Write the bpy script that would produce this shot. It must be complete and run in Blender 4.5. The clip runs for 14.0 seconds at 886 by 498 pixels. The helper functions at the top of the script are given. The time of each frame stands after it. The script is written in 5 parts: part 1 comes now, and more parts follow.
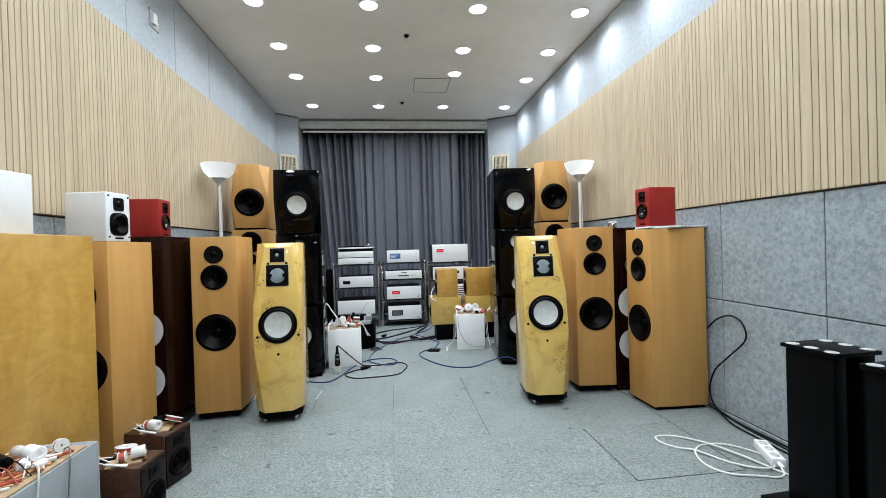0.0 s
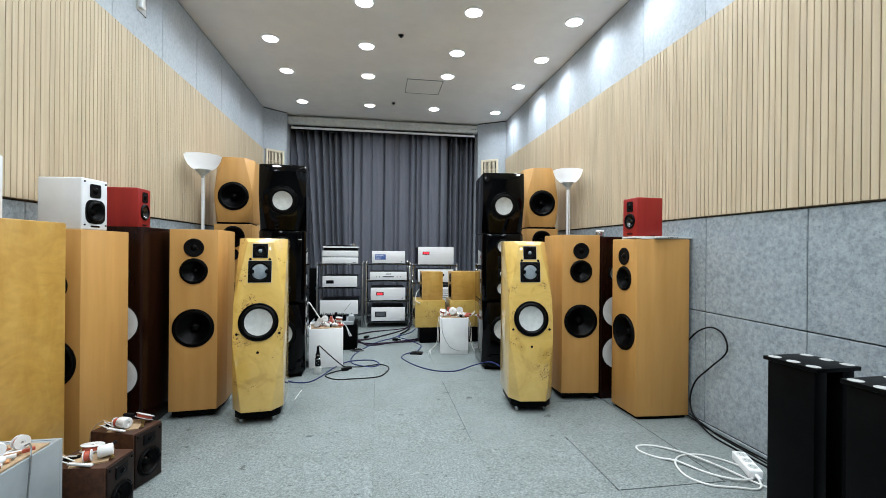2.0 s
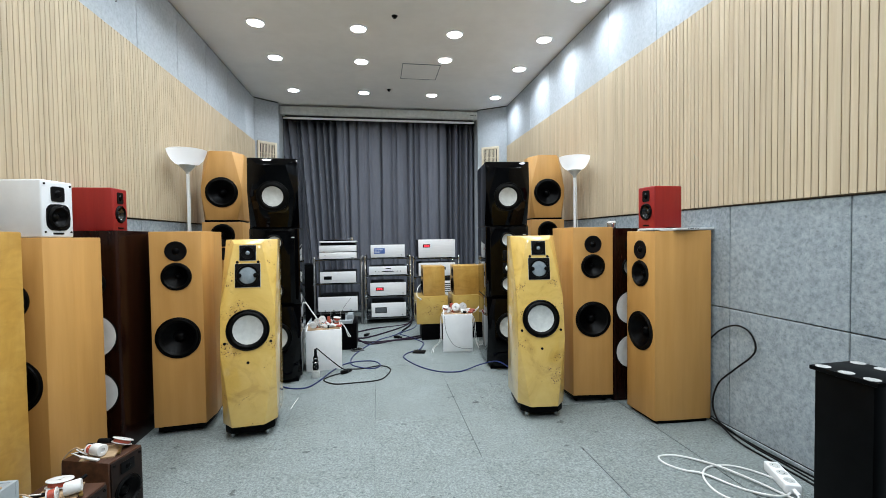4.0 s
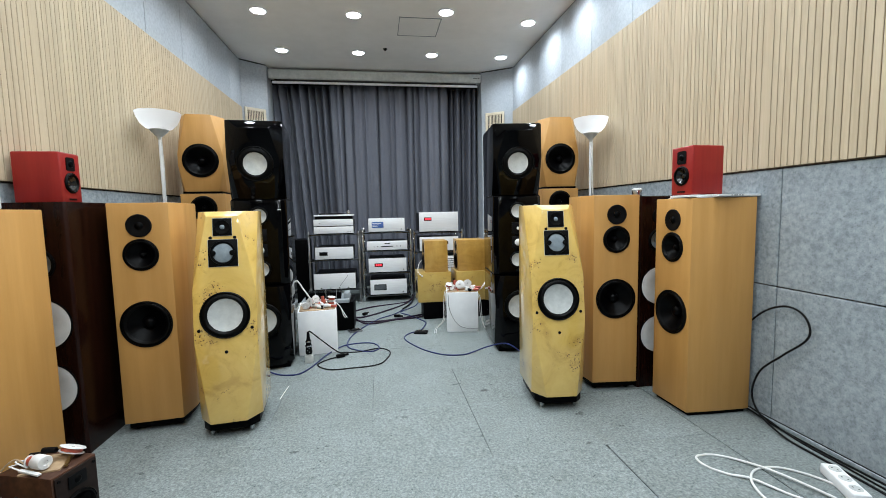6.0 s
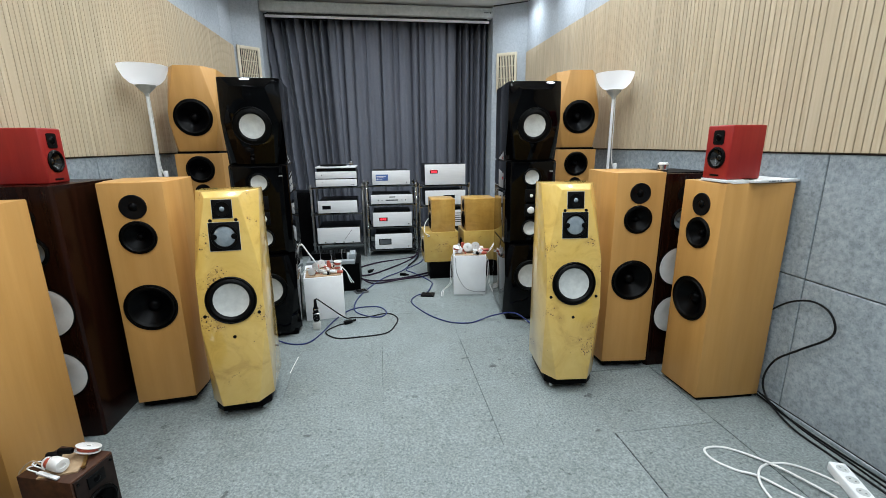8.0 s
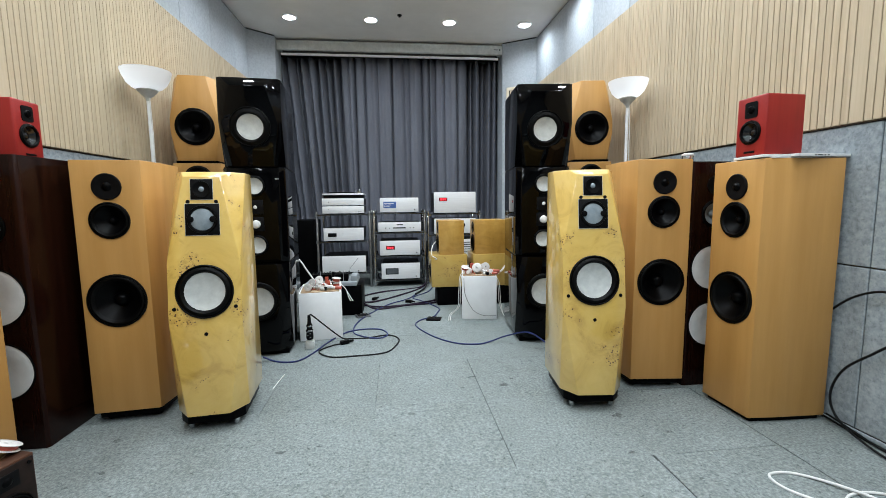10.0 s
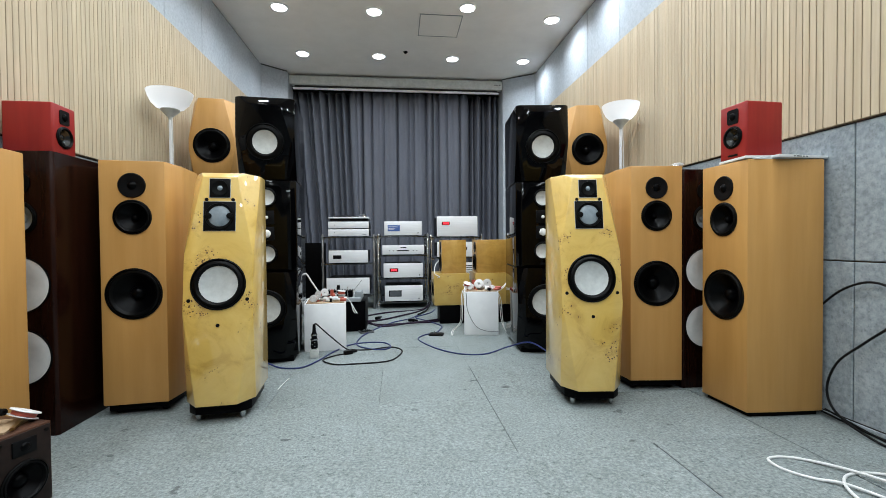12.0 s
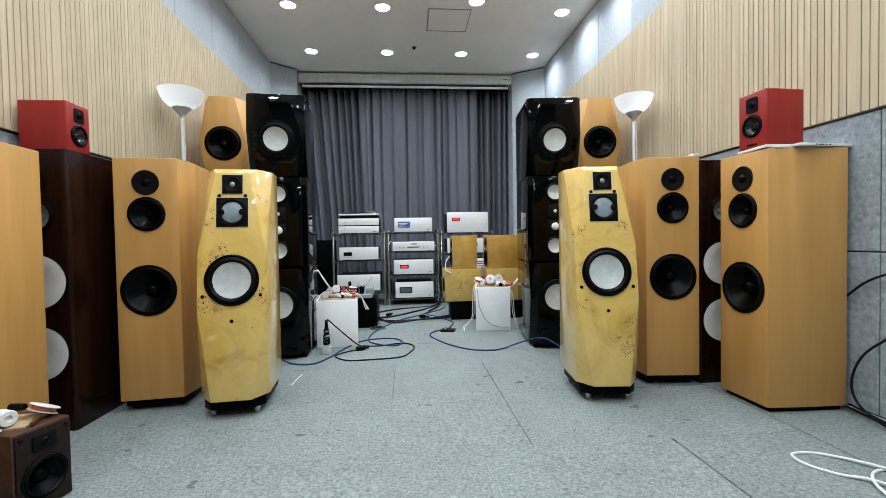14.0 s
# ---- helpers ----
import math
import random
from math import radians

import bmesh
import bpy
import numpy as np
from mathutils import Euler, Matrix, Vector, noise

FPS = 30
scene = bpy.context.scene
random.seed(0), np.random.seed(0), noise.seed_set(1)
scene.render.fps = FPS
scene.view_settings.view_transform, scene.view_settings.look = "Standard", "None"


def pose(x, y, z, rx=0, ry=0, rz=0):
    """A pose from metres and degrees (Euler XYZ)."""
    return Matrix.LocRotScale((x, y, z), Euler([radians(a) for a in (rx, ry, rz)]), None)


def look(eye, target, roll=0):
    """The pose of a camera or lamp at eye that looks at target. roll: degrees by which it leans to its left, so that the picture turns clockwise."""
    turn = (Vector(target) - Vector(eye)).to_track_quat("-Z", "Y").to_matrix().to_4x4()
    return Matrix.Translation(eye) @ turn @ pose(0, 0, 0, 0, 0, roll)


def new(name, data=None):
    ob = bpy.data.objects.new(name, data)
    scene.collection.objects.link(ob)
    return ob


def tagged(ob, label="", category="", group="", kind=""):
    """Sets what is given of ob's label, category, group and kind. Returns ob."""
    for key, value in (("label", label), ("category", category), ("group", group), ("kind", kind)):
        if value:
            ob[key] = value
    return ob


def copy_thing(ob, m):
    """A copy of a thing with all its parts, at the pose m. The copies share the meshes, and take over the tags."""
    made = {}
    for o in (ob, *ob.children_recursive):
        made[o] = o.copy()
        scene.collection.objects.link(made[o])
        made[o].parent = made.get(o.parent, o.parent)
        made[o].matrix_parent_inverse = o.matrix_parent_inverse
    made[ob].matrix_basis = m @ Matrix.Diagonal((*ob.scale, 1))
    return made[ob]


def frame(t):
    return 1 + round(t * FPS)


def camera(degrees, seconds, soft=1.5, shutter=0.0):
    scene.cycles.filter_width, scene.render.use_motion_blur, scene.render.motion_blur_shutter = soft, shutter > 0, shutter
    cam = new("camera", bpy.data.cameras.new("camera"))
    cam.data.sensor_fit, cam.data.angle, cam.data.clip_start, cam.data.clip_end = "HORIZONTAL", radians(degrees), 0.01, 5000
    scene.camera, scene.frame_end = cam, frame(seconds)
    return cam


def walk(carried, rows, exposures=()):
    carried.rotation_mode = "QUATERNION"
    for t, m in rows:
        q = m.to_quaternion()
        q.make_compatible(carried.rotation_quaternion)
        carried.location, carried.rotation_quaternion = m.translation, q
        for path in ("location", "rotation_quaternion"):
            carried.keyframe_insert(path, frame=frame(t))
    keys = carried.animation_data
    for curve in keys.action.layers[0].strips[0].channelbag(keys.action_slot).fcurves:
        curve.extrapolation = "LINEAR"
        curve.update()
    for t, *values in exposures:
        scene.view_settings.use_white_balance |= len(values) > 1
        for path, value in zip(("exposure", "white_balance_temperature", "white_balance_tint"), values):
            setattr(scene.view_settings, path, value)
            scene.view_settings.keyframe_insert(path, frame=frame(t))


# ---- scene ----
cam = camera(92.1, 14.0, soft=0.65)
PATH = [
    (0, (0.039, 0.048, 1.001), (0.272, 2.034, 0.985), -1.7),
    (0.5, (0.033, 0.042, 1.002), (0.294, 2.025, 0.988), -1.2),
    (1, (0.03, 0.037, 0.994), (0.321, 2.016, 0.986), -0.2),
    (1.5, (0.028, 0.047, 0.998), (0.331, 2.024, 0.994), 0.4),
    (2, (0.023, 0.076, 0.994), (0.328, 2.053, 0.993), 0.5),
    (2.5, (0.017, 0.125, 1.008), (0.322, 2.101, 1.003), 0.7),
    (5, (0.061, 0.385, 1.051), (0.362, 2.359, 0.941), -1.5),
    (5.5, (0.065, 0.47, 1.033), (0.362, 2.443, 0.9), -1.3),
    (6, (0.074, 0.565, 1.026), (0.369, 2.535, 0.849), -1.2),
    (6.5, (0.067, 0.639, 1.102), (0.351, 2.589, 0.759), -1.0),
    (7, (0.036, 0.672, 1.201), (0.314, 2.613, 0.807), -0.8),
    (7.5, (0.031, 0.681, 1.239), (0.307, 2.608, 0.783), -0.6),
    (7.7, (0.035, 0.691, 1.248), (0.315, 2.612, 0.768), -0.5),
    (9.8, (0.117, 0.857, 0.971), (0.335, 2.82, 0.657), -0.7),
    (10, (0.122, 0.867, 0.913), (0.34, 2.843, 0.692), -0.7),
    (10.5, (0.111, 0.847, 0.803), (0.339, 2.831, 0.709), -0.6),
    (11, (0.105, 0.805, 0.775), (0.33, 2.792, 0.718), -0.5),
    (11.5, (0.102, 0.78, 0.755), (0.321, 2.768, 0.71), -0.4),
    (12, (0.105, 0.769, 0.74), (0.316, 2.758, 0.702), -0.5),
    (12.5, (0.089, 0.779, 0.733), (0.283, 2.77, 0.699), -0.4),
    (13, (0.092, 0.781, 0.729), (0.272, 2.773, 0.69), -0.6),
    (13.5, (0.092, 0.782, 0.729), (0.266, 2.774, 0.685), -0.9),
    (14, (0.091, 0.786, 0.727), (0.26, 2.779, 0.677), -1.0),
]
walk(cam, [(t, look(eye, target, roll)) for t, eye, target, roll in PATH], [(0, 0.0), (5.5, 0.0), (7.0, -0.12), (7.7, -0.14), (10.0, -0.03), (14.0, -0.03)])


# ---- world and light ----
world = bpy.data.worlds.new("room_world")
scene.world = world
world.use_nodes = True
world.node_tree.nodes["Background"].inputs[0].default_value = (0.6, 0.65, 0.7, 1)
world.node_tree.nodes["Background"].inputs[1].default_value = 0.02

CEIL = 2.885
LEFT, RIGHT = -1.50, 1.88
LAMP_X = (-0.945, -0.09, 0.768, 1.62)
LAMP_ROWS = (-0.92, -0.2, 0.52, 1.24, 1.965, 2.685, 3.405, 4.125, 4.83, 5.795)
LAMP_POWER, REAR_POWER = 5.7, 4.7      # the rear rows are dimmer
for row in LAMP_ROWS:
    for lx in LAMP_X:
        ly = row - 0.14 if (row == 4.83 and lx == 0.768) else row
        data = bpy.data.lights.new("downlight_lamp", "AREA")
        data.spread = radians(146)
        data.shape, data.size, data.energy, data.color = "DISK", 0.14, REAR_POWER if row < 1.5 else LAMP_POWER, (0.845, 0.94, 1.02)
        new("downlight_lamp", data).matrix_world = pose(lx, ly, CEIL - 0.02)


# ---- materials ----
def nodes_of(name):
    m = bpy.data.materials.new(name)
    m.use_nodes = True
    t = m.node_tree
    return m, t, t.nodes["Principled BSDF"]


def add(t, kind, **values):
    n = t.nodes.new(kind)
    for key, v in values.items():
        n.inputs[key.replace("_", " ")].default_value = v
    return n


def coords(t, stretch=(1, 1, 1)):
    c = t.nodes.new("ShaderNodeTexCoord")
    mp = t.nodes.new("ShaderNodeMapping")
    mp.inputs["Scale"].default_value = stretch
    t.links.new(c.outputs["Object"], mp.inputs["Vector"])
    info = t.nodes.new("ShaderNodeObjectInfo")
    sh = t.nodes.new("ShaderNodeVectorMath")
    sh.operation = "SCALE"
    sh.inputs[0].default_value = (7.0, 11.0, 5.0)
    t.links.new(info.outputs["Random"], sh.inputs["Scale"])
    t.links.new(sh.outputs[0], mp.inputs["Location"])
    return mp.outputs["Vector"]


def ramp(t, fac, stops):
    r = t.nodes.new("ShaderNodeValToRGB")
    els = r.color_ramp.elements
    while len(els) < len(stops):
        els.new(0.5)
    for e, (p, c) in zip(els, stops):
        e.position, e.color = p, (*c, 1)
    t.links.new(fac, r.inputs["Fac"])
    return r.outputs["Color"]


def mixed(t, kind, fac, a, b):
    n = t.nodes.new("ShaderNodeMix")
    n.data_type, n.blend_type = "RGBA", kind
    if isinstance(fac, (int, float)):
        n.inputs[0].default_value = fac
    else:
        t.links.new(fac, n.inputs[0])
    for sock, v in ((n.inputs[6], a), (n.inputs[7], b)):
        if isinstance(v, tuple):
            sock.default_value = (*v, 1)
        else:
            t.links.new(v, sock)
    return n.outputs[2]


def surface(name, dark, light, scale=20, rough=0.5, metal=0.0, stretch=(1, 1, 1), bump=0.0, bump_scale=None, blot=0.12,
            blot_scale=2.5, coat=0.0, detail=6, spread=(0.3, 0.7), each=0.0, spec=0.5):
    """Two colours in noise, broad blotches over it, fine relief, and a shade of its own for each object."""
    m, t, p = nodes_of(name)
    v = coords(t, stretch)
    n = add(t, "ShaderNodeTexNoise", Scale=scale, Detail=detail, Roughness=0.6)
    t.links.new(v, n.inputs["Vector"])
    col = ramp(t, n.outputs["Fac"], [(spread[0], dark), (spread[1], light)])
    big = add(t, "ShaderNodeTexNoise", Scale=blot_scale, Detail=3)
    t.links.new(v, big.inputs["Vector"])
    shade = ramp(t, big.outputs["Fac"], [(0.3, (1 - blot,) * 3), (0.7, (1 + blot * 0.4,) * 3)])
    col = mixed(t, "MULTIPLY", 1.0, col, shade)
    if each:
        info = t.nodes.new("ShaderNodeObjectInfo")
        own = ramp(t, info.outputs["Random"], [(0.0, (1 - each,) * 3), (1.0, (1 + each * 0.5,) * 3)])
        col = mixed(t, "MULTIPLY", 1.0, col, own)
    t.links.new(col, p.inputs["Base Color"])
    rr = t.nodes.new("ShaderNodeMapRange")
    rr.inputs["To Min"].default_value, rr.inputs["To Max"].default_value = max(0.02, rough * 0.85), min(1.0, rough * 1.15)
    t.links.new(big.outputs["Fac"], rr.inputs["Value"])
    t.links.new(rr.outputs["Result"], p.inputs["Roughness"])
    p.inputs["Metallic"].default_value = metal
    p.inputs["Specular IOR Level"].default_value = spec
    p.inputs["Coat Weight"].default_value = coat
    p.inputs["Coat Roughness"].default_value = 0.04
    if bump:
        f = add(t, "ShaderNodeTexNoise", Scale=bump_scale or scale * 4, Detail=4)
        t.links.new(v, f.inputs["Vector"])
        b = add(t, "ShaderNodeBump", Strength=bump, Distance=0.004)
        t.links.new(f.outputs["Fac"], b.inputs["Height"])
        t.links.new(b.outputs["Normal"], p.inputs["Normal"])
    return m


def burl_material(name="burl_veneer", tone=1.0, coat=1.0):
    m, t, p = nodes_of(name)
    v = coords(t)
    n = add(t, "ShaderNodeTexNoise", Scale=5.5, Detail=8, Roughness=0.62, Distortion=1.2)
    t.links.new(v, n.inputs["Vector"])
    col = ramp(t, n.outputs["Fac"], [(f, tuple(tone * c for c in rgb)) for f, rgb in ((0.25, (0.47, 0.28, 0.05)), (0.45, (0.66, 0.43, 0.10)), (0.7, (0.74, 0.515, 0.140)))])
    cell = add(t, "ShaderNodeTexVoronoi", Scale=88)
    bend = add(t, "ShaderNodeTexNoise", Scale=30, Detail=2)
    t.links.new(v, bend.inputs["Vector"])
    t.links.new(mixed(t, "ADD", 0.018, v, bend.outputs["Color"]), cell.inputs["Vector"])
    where = add(t, "ShaderNodeTexNoise", Scale=8.5, Detail=4, Roughness=0.65)
    t.links.new(v, where.inputs["Vector"])
    spot = ramp(t, cell.outputs["Distance"], [(0.24, (1, 1, 1)), (0.34, (0, 0, 0))])
    patch = ramp(t, where.outputs["Fac"], [(0.606, (0, 0, 0)), (0.620, (1, 1, 1))])
    both = mixed(t, "MULTIPLY", 1.0, spot, patch)
    swirl = add(t, "ShaderNodeTexNoise", Scale=22, Detail=6, Roughness=0.7, Distortion=2.5)
    t.links.new(v, swirl.inputs["Vector"])
    figure = mixed(t, "MULTIPLY", 1.0, ramp(t, swirl.outputs["Fac"], [(0.42, (0, 0, 0)), (0.60, (0.75, 0.75, 0.75))]), ramp(t, where.outputs["Fac"], [(0.56, (0, 0, 0)), (0.70, (0.8, 0.8, 0.8))]))
    col = mixed(t, "MIX", figure, col, (0.36, 0.19, 0.035))
    col = mixed(t, "MIX", both, col, (0.10, 0.045, 0.012))
    t.links.new(col, p.inputs["Base Color"])
    p.inputs["Roughness"].default_value = 0.32
    p.inputs["Coat Weight"].default_value = coat
    p.inputs["Coat IOR"].default_value = 1.68
    p.inputs["Coat Roughness"].default_value = 0.02
    return m


def maple_material():
    """Yellow figured maple: soft vertical grain crossed by wavering ripples and cloudy patches."""
    m, t, p = nodes_of("figured_maple")
    v = coords(t, (3, 3, 1.2))
    grain = add(t, "ShaderNodeTexNoise", Scale=4.5, Detail=7, Roughness=0.6, Distortion=0.5)
    t.links.new(v, grain.inputs["Vector"])
    col = ramp(t, grain.outputs["Fac"], [(0.3, (0.415, 0.220, 0.040)), (0.5, (0.472, 0.266, 0.054)), (0.72, (0.530, 0.318, 0.078))])
    flame = add(t, "ShaderNodeTexNoise", Scale=2.6, Detail=5, Roughness=0.55, Distortion=2.2)
    t.links.new(coords(t, (2.0, 2.0, 5.0)), flame.inputs["Vector"])
    col = mixed(t, "MULTIPLY", 1.0, col, ramp(t, flame.outputs["Fac"], [(0.34, (0.90, 0.88, 0.84)), (0.5, (1.0, 1.0, 1.0)), (0.68, (1.09, 1.10, 1.14))]))
    t.links.new(col, p.inputs["Base Color"])
    p.inputs["Roughness"].default_value = 0.34
    p.inputs["Coat Weight"].default_value = 0.25
    p.inputs["Coat Roughness"].default_value = 0.08
    return m


def carpet_material():
    """Speckled loop pile: pale and dark tufts, broad wear and a few small dark stains."""
    m, t, p = nodes_of("grey_carpet")
    v = coords(t)
    tuft = add(t, "ShaderNodeTexNoise", Scale=105, Detail=4, Roughness=0.72)
    t.links.new(v, tuft.inputs["Vector"])
    col = ramp(t, tuft.outputs["Fac"], [(0.30, (0.098, 0.118, 0.118)), (0.5, (0.192, 0.220, 0.217)), (0.70, (0.312, 0.347, 0.337))])
    fleck = add(t, "ShaderNodeTexNoise", Scale=48, Detail=5, Roughness=0.7, Distortion=0.6)
    t.links.new(v, fleck.inputs["Vector"])
    col = mixed(t, "MULTIPLY", 1.0, col, ramp(t, fleck.outputs["Fac"], [(0.33, (0.40, 0.42, 0.43)), (0.39, (0.95, 0.96, 0.96)), (0.58, (1.0, 1.0, 1.0)), (0.70, (1.22, 1.21, 1.18))]))
    wear = add(t, "ShaderNodeTexNoise", Scale=3, Detail=7, Roughness=0.65)
    t.links.new(v, wear.inputs["Vector"])
    col = mixed(t, "MULTIPLY", 1.0, col, ramp(t, wear.outputs["Fac"], [(0.3, (0.86, 0.855, 0.84)), (0.7, (1.05, 1.05, 1.06))]))
    stain = add(t, "ShaderNodeTexNoise", Scale=10, Detail=5, Roughness=0.6)
    t.links.new(v, stain.inputs["Vector"])
    col = mixed(t, "MULTIPLY", 1.0, col, ramp(t, stain.outputs["Fac"], [(0.675, (1, 1, 1)), (0.73, (0.42, 0.42, 0.43))]))
    t.links.new(col, p.inputs["Base Color"])
    p.inputs["Roughness"].default_value = 0.7
    p.inputs["Specular IOR Level"].default_value = 0.4
    b = add(t, "ShaderNodeBump", Strength=0.6, Distance=0.004)
    t.links.new(tuft.outputs["Fac"], b.inputs["Height"])
    t.links.new(b.outputs["Normal"], p.inputs["Normal"])
    return m


def felt_material(name, tones, fleck_tone):
    """Pressed grey fibre board, mottled and speckled with darker fibres."""
    m, t, p = nodes_of(name)
    v = coords(t)
    cloud = add(t, "ShaderNodeTexNoise", Scale=42, Detail=7, Roughness=0.72)
    t.links.new(v, cloud.inputs["Vector"])
    col = ramp(t, cloud.outputs["Fac"], list(zip((0.36, 0.50, 0.64), tones)))
    fleck = add(t, "ShaderNodeTexNoise", Scale=95, Detail=3, Roughness=0.6)
    t.links.new(v, fleck.inputs["Vector"])
    col = mixed(t, "MULTIPLY", 1.0, col, ramp(t, fleck.outputs["Fac"], [(0.30, (fleck_tone,) * 3), (0.42, (1, 1, 1))]))
    big = add(t, "ShaderNodeTexNoise", Scale=3.5, Detail=4)
    t.links.new(v, big.inputs["Vector"])
    col = mixed(t, "MULTIPLY", 1.0, col, ramp(t, big.outputs["Fac"], [(0.3, (0.92, 0.93, 0.94)), (0.7, (1.03, 1.03, 1.03))]))
    info = t.nodes.new("ShaderNodeObjectInfo")
    col = mixed(t, "MULTIPLY", 1.0, col, ramp(t, info.outputs["Random"], [(0.0, (0.95, 0.95, 0.95)), (1.0, (1.02, 1.02, 1.02))]))
    t.links.new(col, p.inputs["Base Color"])
    p.inputs["Roughness"].default_value = 0.95
    p.inputs["Specular IOR Level"].default_value = 0.1
    b = add(t, "ShaderNodeBump", Strength=0.3, Distance=0.003)
    t.links.new(fleck.outputs["Fac"], b.inputs["Height"])
    t.links.new(b.outputs["Normal"], p.inputs["Normal"])
    return m


def opal_material():
    """Milky plastic that lets light through."""
    m, t, p = nodes_of("opal_plastic")
    p.inputs["Base Color"].default_value = (0.86, 0.87, 0.885, 1)
    p.inputs["Roughness"].default_value = 0.35
    thin = t.nodes.new("ShaderNodeBsdfTranslucent")
    thin.inputs["Color"].default_value = (0.90, 0.91, 0.93, 1)
    mix = t.nodes.new("ShaderNodeMixShader")
    mix.inputs[0].default_value = 0.55
    t.links.new(p.outputs[0], mix.inputs[1])
    t.links.new(thin.outputs[0], mix.inputs[2])
    t.links.new(mix.outputs[0], t.nodes["Material Output"].inputs["Surface"])
    return m


def glow(name, colour, strength):
    m, t, p = nodes_of(name)
    p.inputs["Base Color"].default_value = (*colour, 1)
    p.inputs["Emission Color"].default_value = (*colour, 1)
    p.inputs["Emission Strength"].default_value = strength
    return m


CARPET = carpet_material()
SLAB = surface("dark_subfloor", (0.015, 0.015, 0.015), (0.03, 0.03, 0.03), 30, 0.9)
FELT = felt_material("grey_felt_panel", ((0.222, 0.258, 0.276), (0.310, 0.349, 0.371), (0.385, 0.425, 0.450)), 0.70)
FELT_PALE = felt_material("pale_grey_felt_panel", ((0.40, 0.437, 0.475), (0.455, 0.494, 0.533), (0.505, 0.545, 0.585)), 0.90)
SLAT = surface("pale_oak_slat", (0.490, 0.388, 0.260), (0.597, 0.495, 0.348), 3.0, 0.55, stretch=(14, 14, 0.6), bump=0.06, blot=0.07, blot_scale=1.2, each=0.07, spec=0.3)
GROOVE = surface("groove_backing", (0.085, 0.058, 0.033), (0.14, 0.098, 0.058), 20, 0.8)
PLASTER = surface("grey_ceiling_paint", (0.85, 0.84, 0.825), (0.89, 0.88, 0.865), 8, 0.85, bump=0.05, bump_scale=150, blot=0.04)
SHADOWGAP = surface("black_joint_and_shade", (0.015, 0.015, 0.016), (0.03, 0.03, 0.03), 20, 0.9)
CURTAIN = surface("charcoal_curtain", (0.132, 0.141, 0.170), (0.176, 0.187, 0.220), 140, 0.9, stretch=(1, 1, 0.4), bump=0.2, bump_scale=500, blot=0.10, spec=0.1)
WHITE = surface("white_paint", (0.80, 0.81, 0.82), (0.86, 0.87, 0.88), 15, 0.45, blot=0.04)
WHITE_LACQUER = surface("white_lacquer", (0.72, 0.74, 0.76), (0.79, 0.81, 0.83), 10, 0.22, blot=0.04, coat=0.4)
SHADE = opal_material()
BEECH = surface("beech_veneer", (0.492, 0.256, 0.071), (0.560, 0.302, 0.094), 3.2, 0.42, stretch=(7, 7, 0.6), bump=0.02, blot=0.09, blot_scale=1.0, each=0.06, spec=0.35)
MAPLE = maple_material()
MAHOGANY = surface("dark_mahogany", (0.0055, 0.0014, 0.0010), (0.0185, 0.0052, 0.0027), 4, 0.22, stretch=(9, 9, 0.6), blot=0.2, spec=0.16)
BROWN = surface("walnut_vinyl", (0.036, 0.014, 0.008), (0.085, 0.035, 0.018), 5, 0.45, stretch=(1, 9, 9), blot=0.15, spec=0.35)
BAFFLE = surface("dark_brown_baffle", (0.008, 0.004, 0.003), (0.018, 0.010, 0.008), 40, 0.5, blot=0.2, spec=0.2)
BURL = burl_material()
BURL_DULL = burl_material("dull_burl_veneer", 0.72, 0.3)
GLOSS = surface("black_piano_lacquer", (0.0006, 0.0006, 0.0008), (0.0011, 0.0011, 0.0014), 6, 0.03, blot=0.05, spec=0.15)
RED = surface("red_stained_veneer", (0.27, 0.013, 0.011), (0.33, 0.020, 0.015), 4, 0.4, stretch=(9, 9, 0.8), blot=0.1, each=0.05, spec=0.35)
BLACK = surface("black_plastic", (0.0016, 0.0016, 0.002), (0.0045, 0.0045, 0.0052), 40, 0.5, blot=0.2, spec=0.10)
RUBBER = surface("black_rubber", (0.0010, 0.0010, 0.0011), (0.0026, 0.0026, 0.0027), 60, 0.42, blot=0.2, spec=0.10)
CASEBLACK = surface("black_case_enamel", (0.006, 0.006, 0.007), (0.012, 0.012, 0.013), 30, 0.5, blot=0.2, spec=0.15)
STANDPAINT = surface("black_stand_enamel", (0.0010, 0.0011, 0.0014), (0.0022, 0.0024, 0.0029), 30, 0.42, blot=0.3, blot_scale=6, spec=0.08)
STAIN = surface("trodden_stain", (0.075, 0.085, 0.086), (0.16, 0.18, 0.18), 90, 0.95, blot=0.3, blot_scale=30, spec=0.1)
SATIN = surface("black_satin_paint", (0.0008, 0.0008, 0.0010), (0.0016, 0.0016, 0.0020), 14, 0.45, blot=0.3, spec=0.04)
WETCONE = surface("shiny_black_cone", (0.004, 0.004, 0.005), (0.009, 0.009, 0.010), 60, 0.16, blot=0.2, spec=0.5)
CONE = surface("black_paper_cone", (0.0006, 0.0006, 0.0008), (0.0016, 0.0016, 0.0020), 60, 0.30, blot=0.25, spec=0.07)
PALE = surface("pale_grey_cone", (0.46, 0.48, 0.47), (0.60, 0.62, 0.60), 30, 0.5, blot=0.1, blot_scale=9)
BONE = surface("white_cone", (0.70, 0.71, 0.69), (0.80, 0.80, 0.78), 25, 0.5, blot=0.06, blot_scale=6)
DOME = surface("smoked_dome", (0.16, 0.20, 0.23), (0.30, 0.35, 0.38), 20, 0.3, blot=0.1)
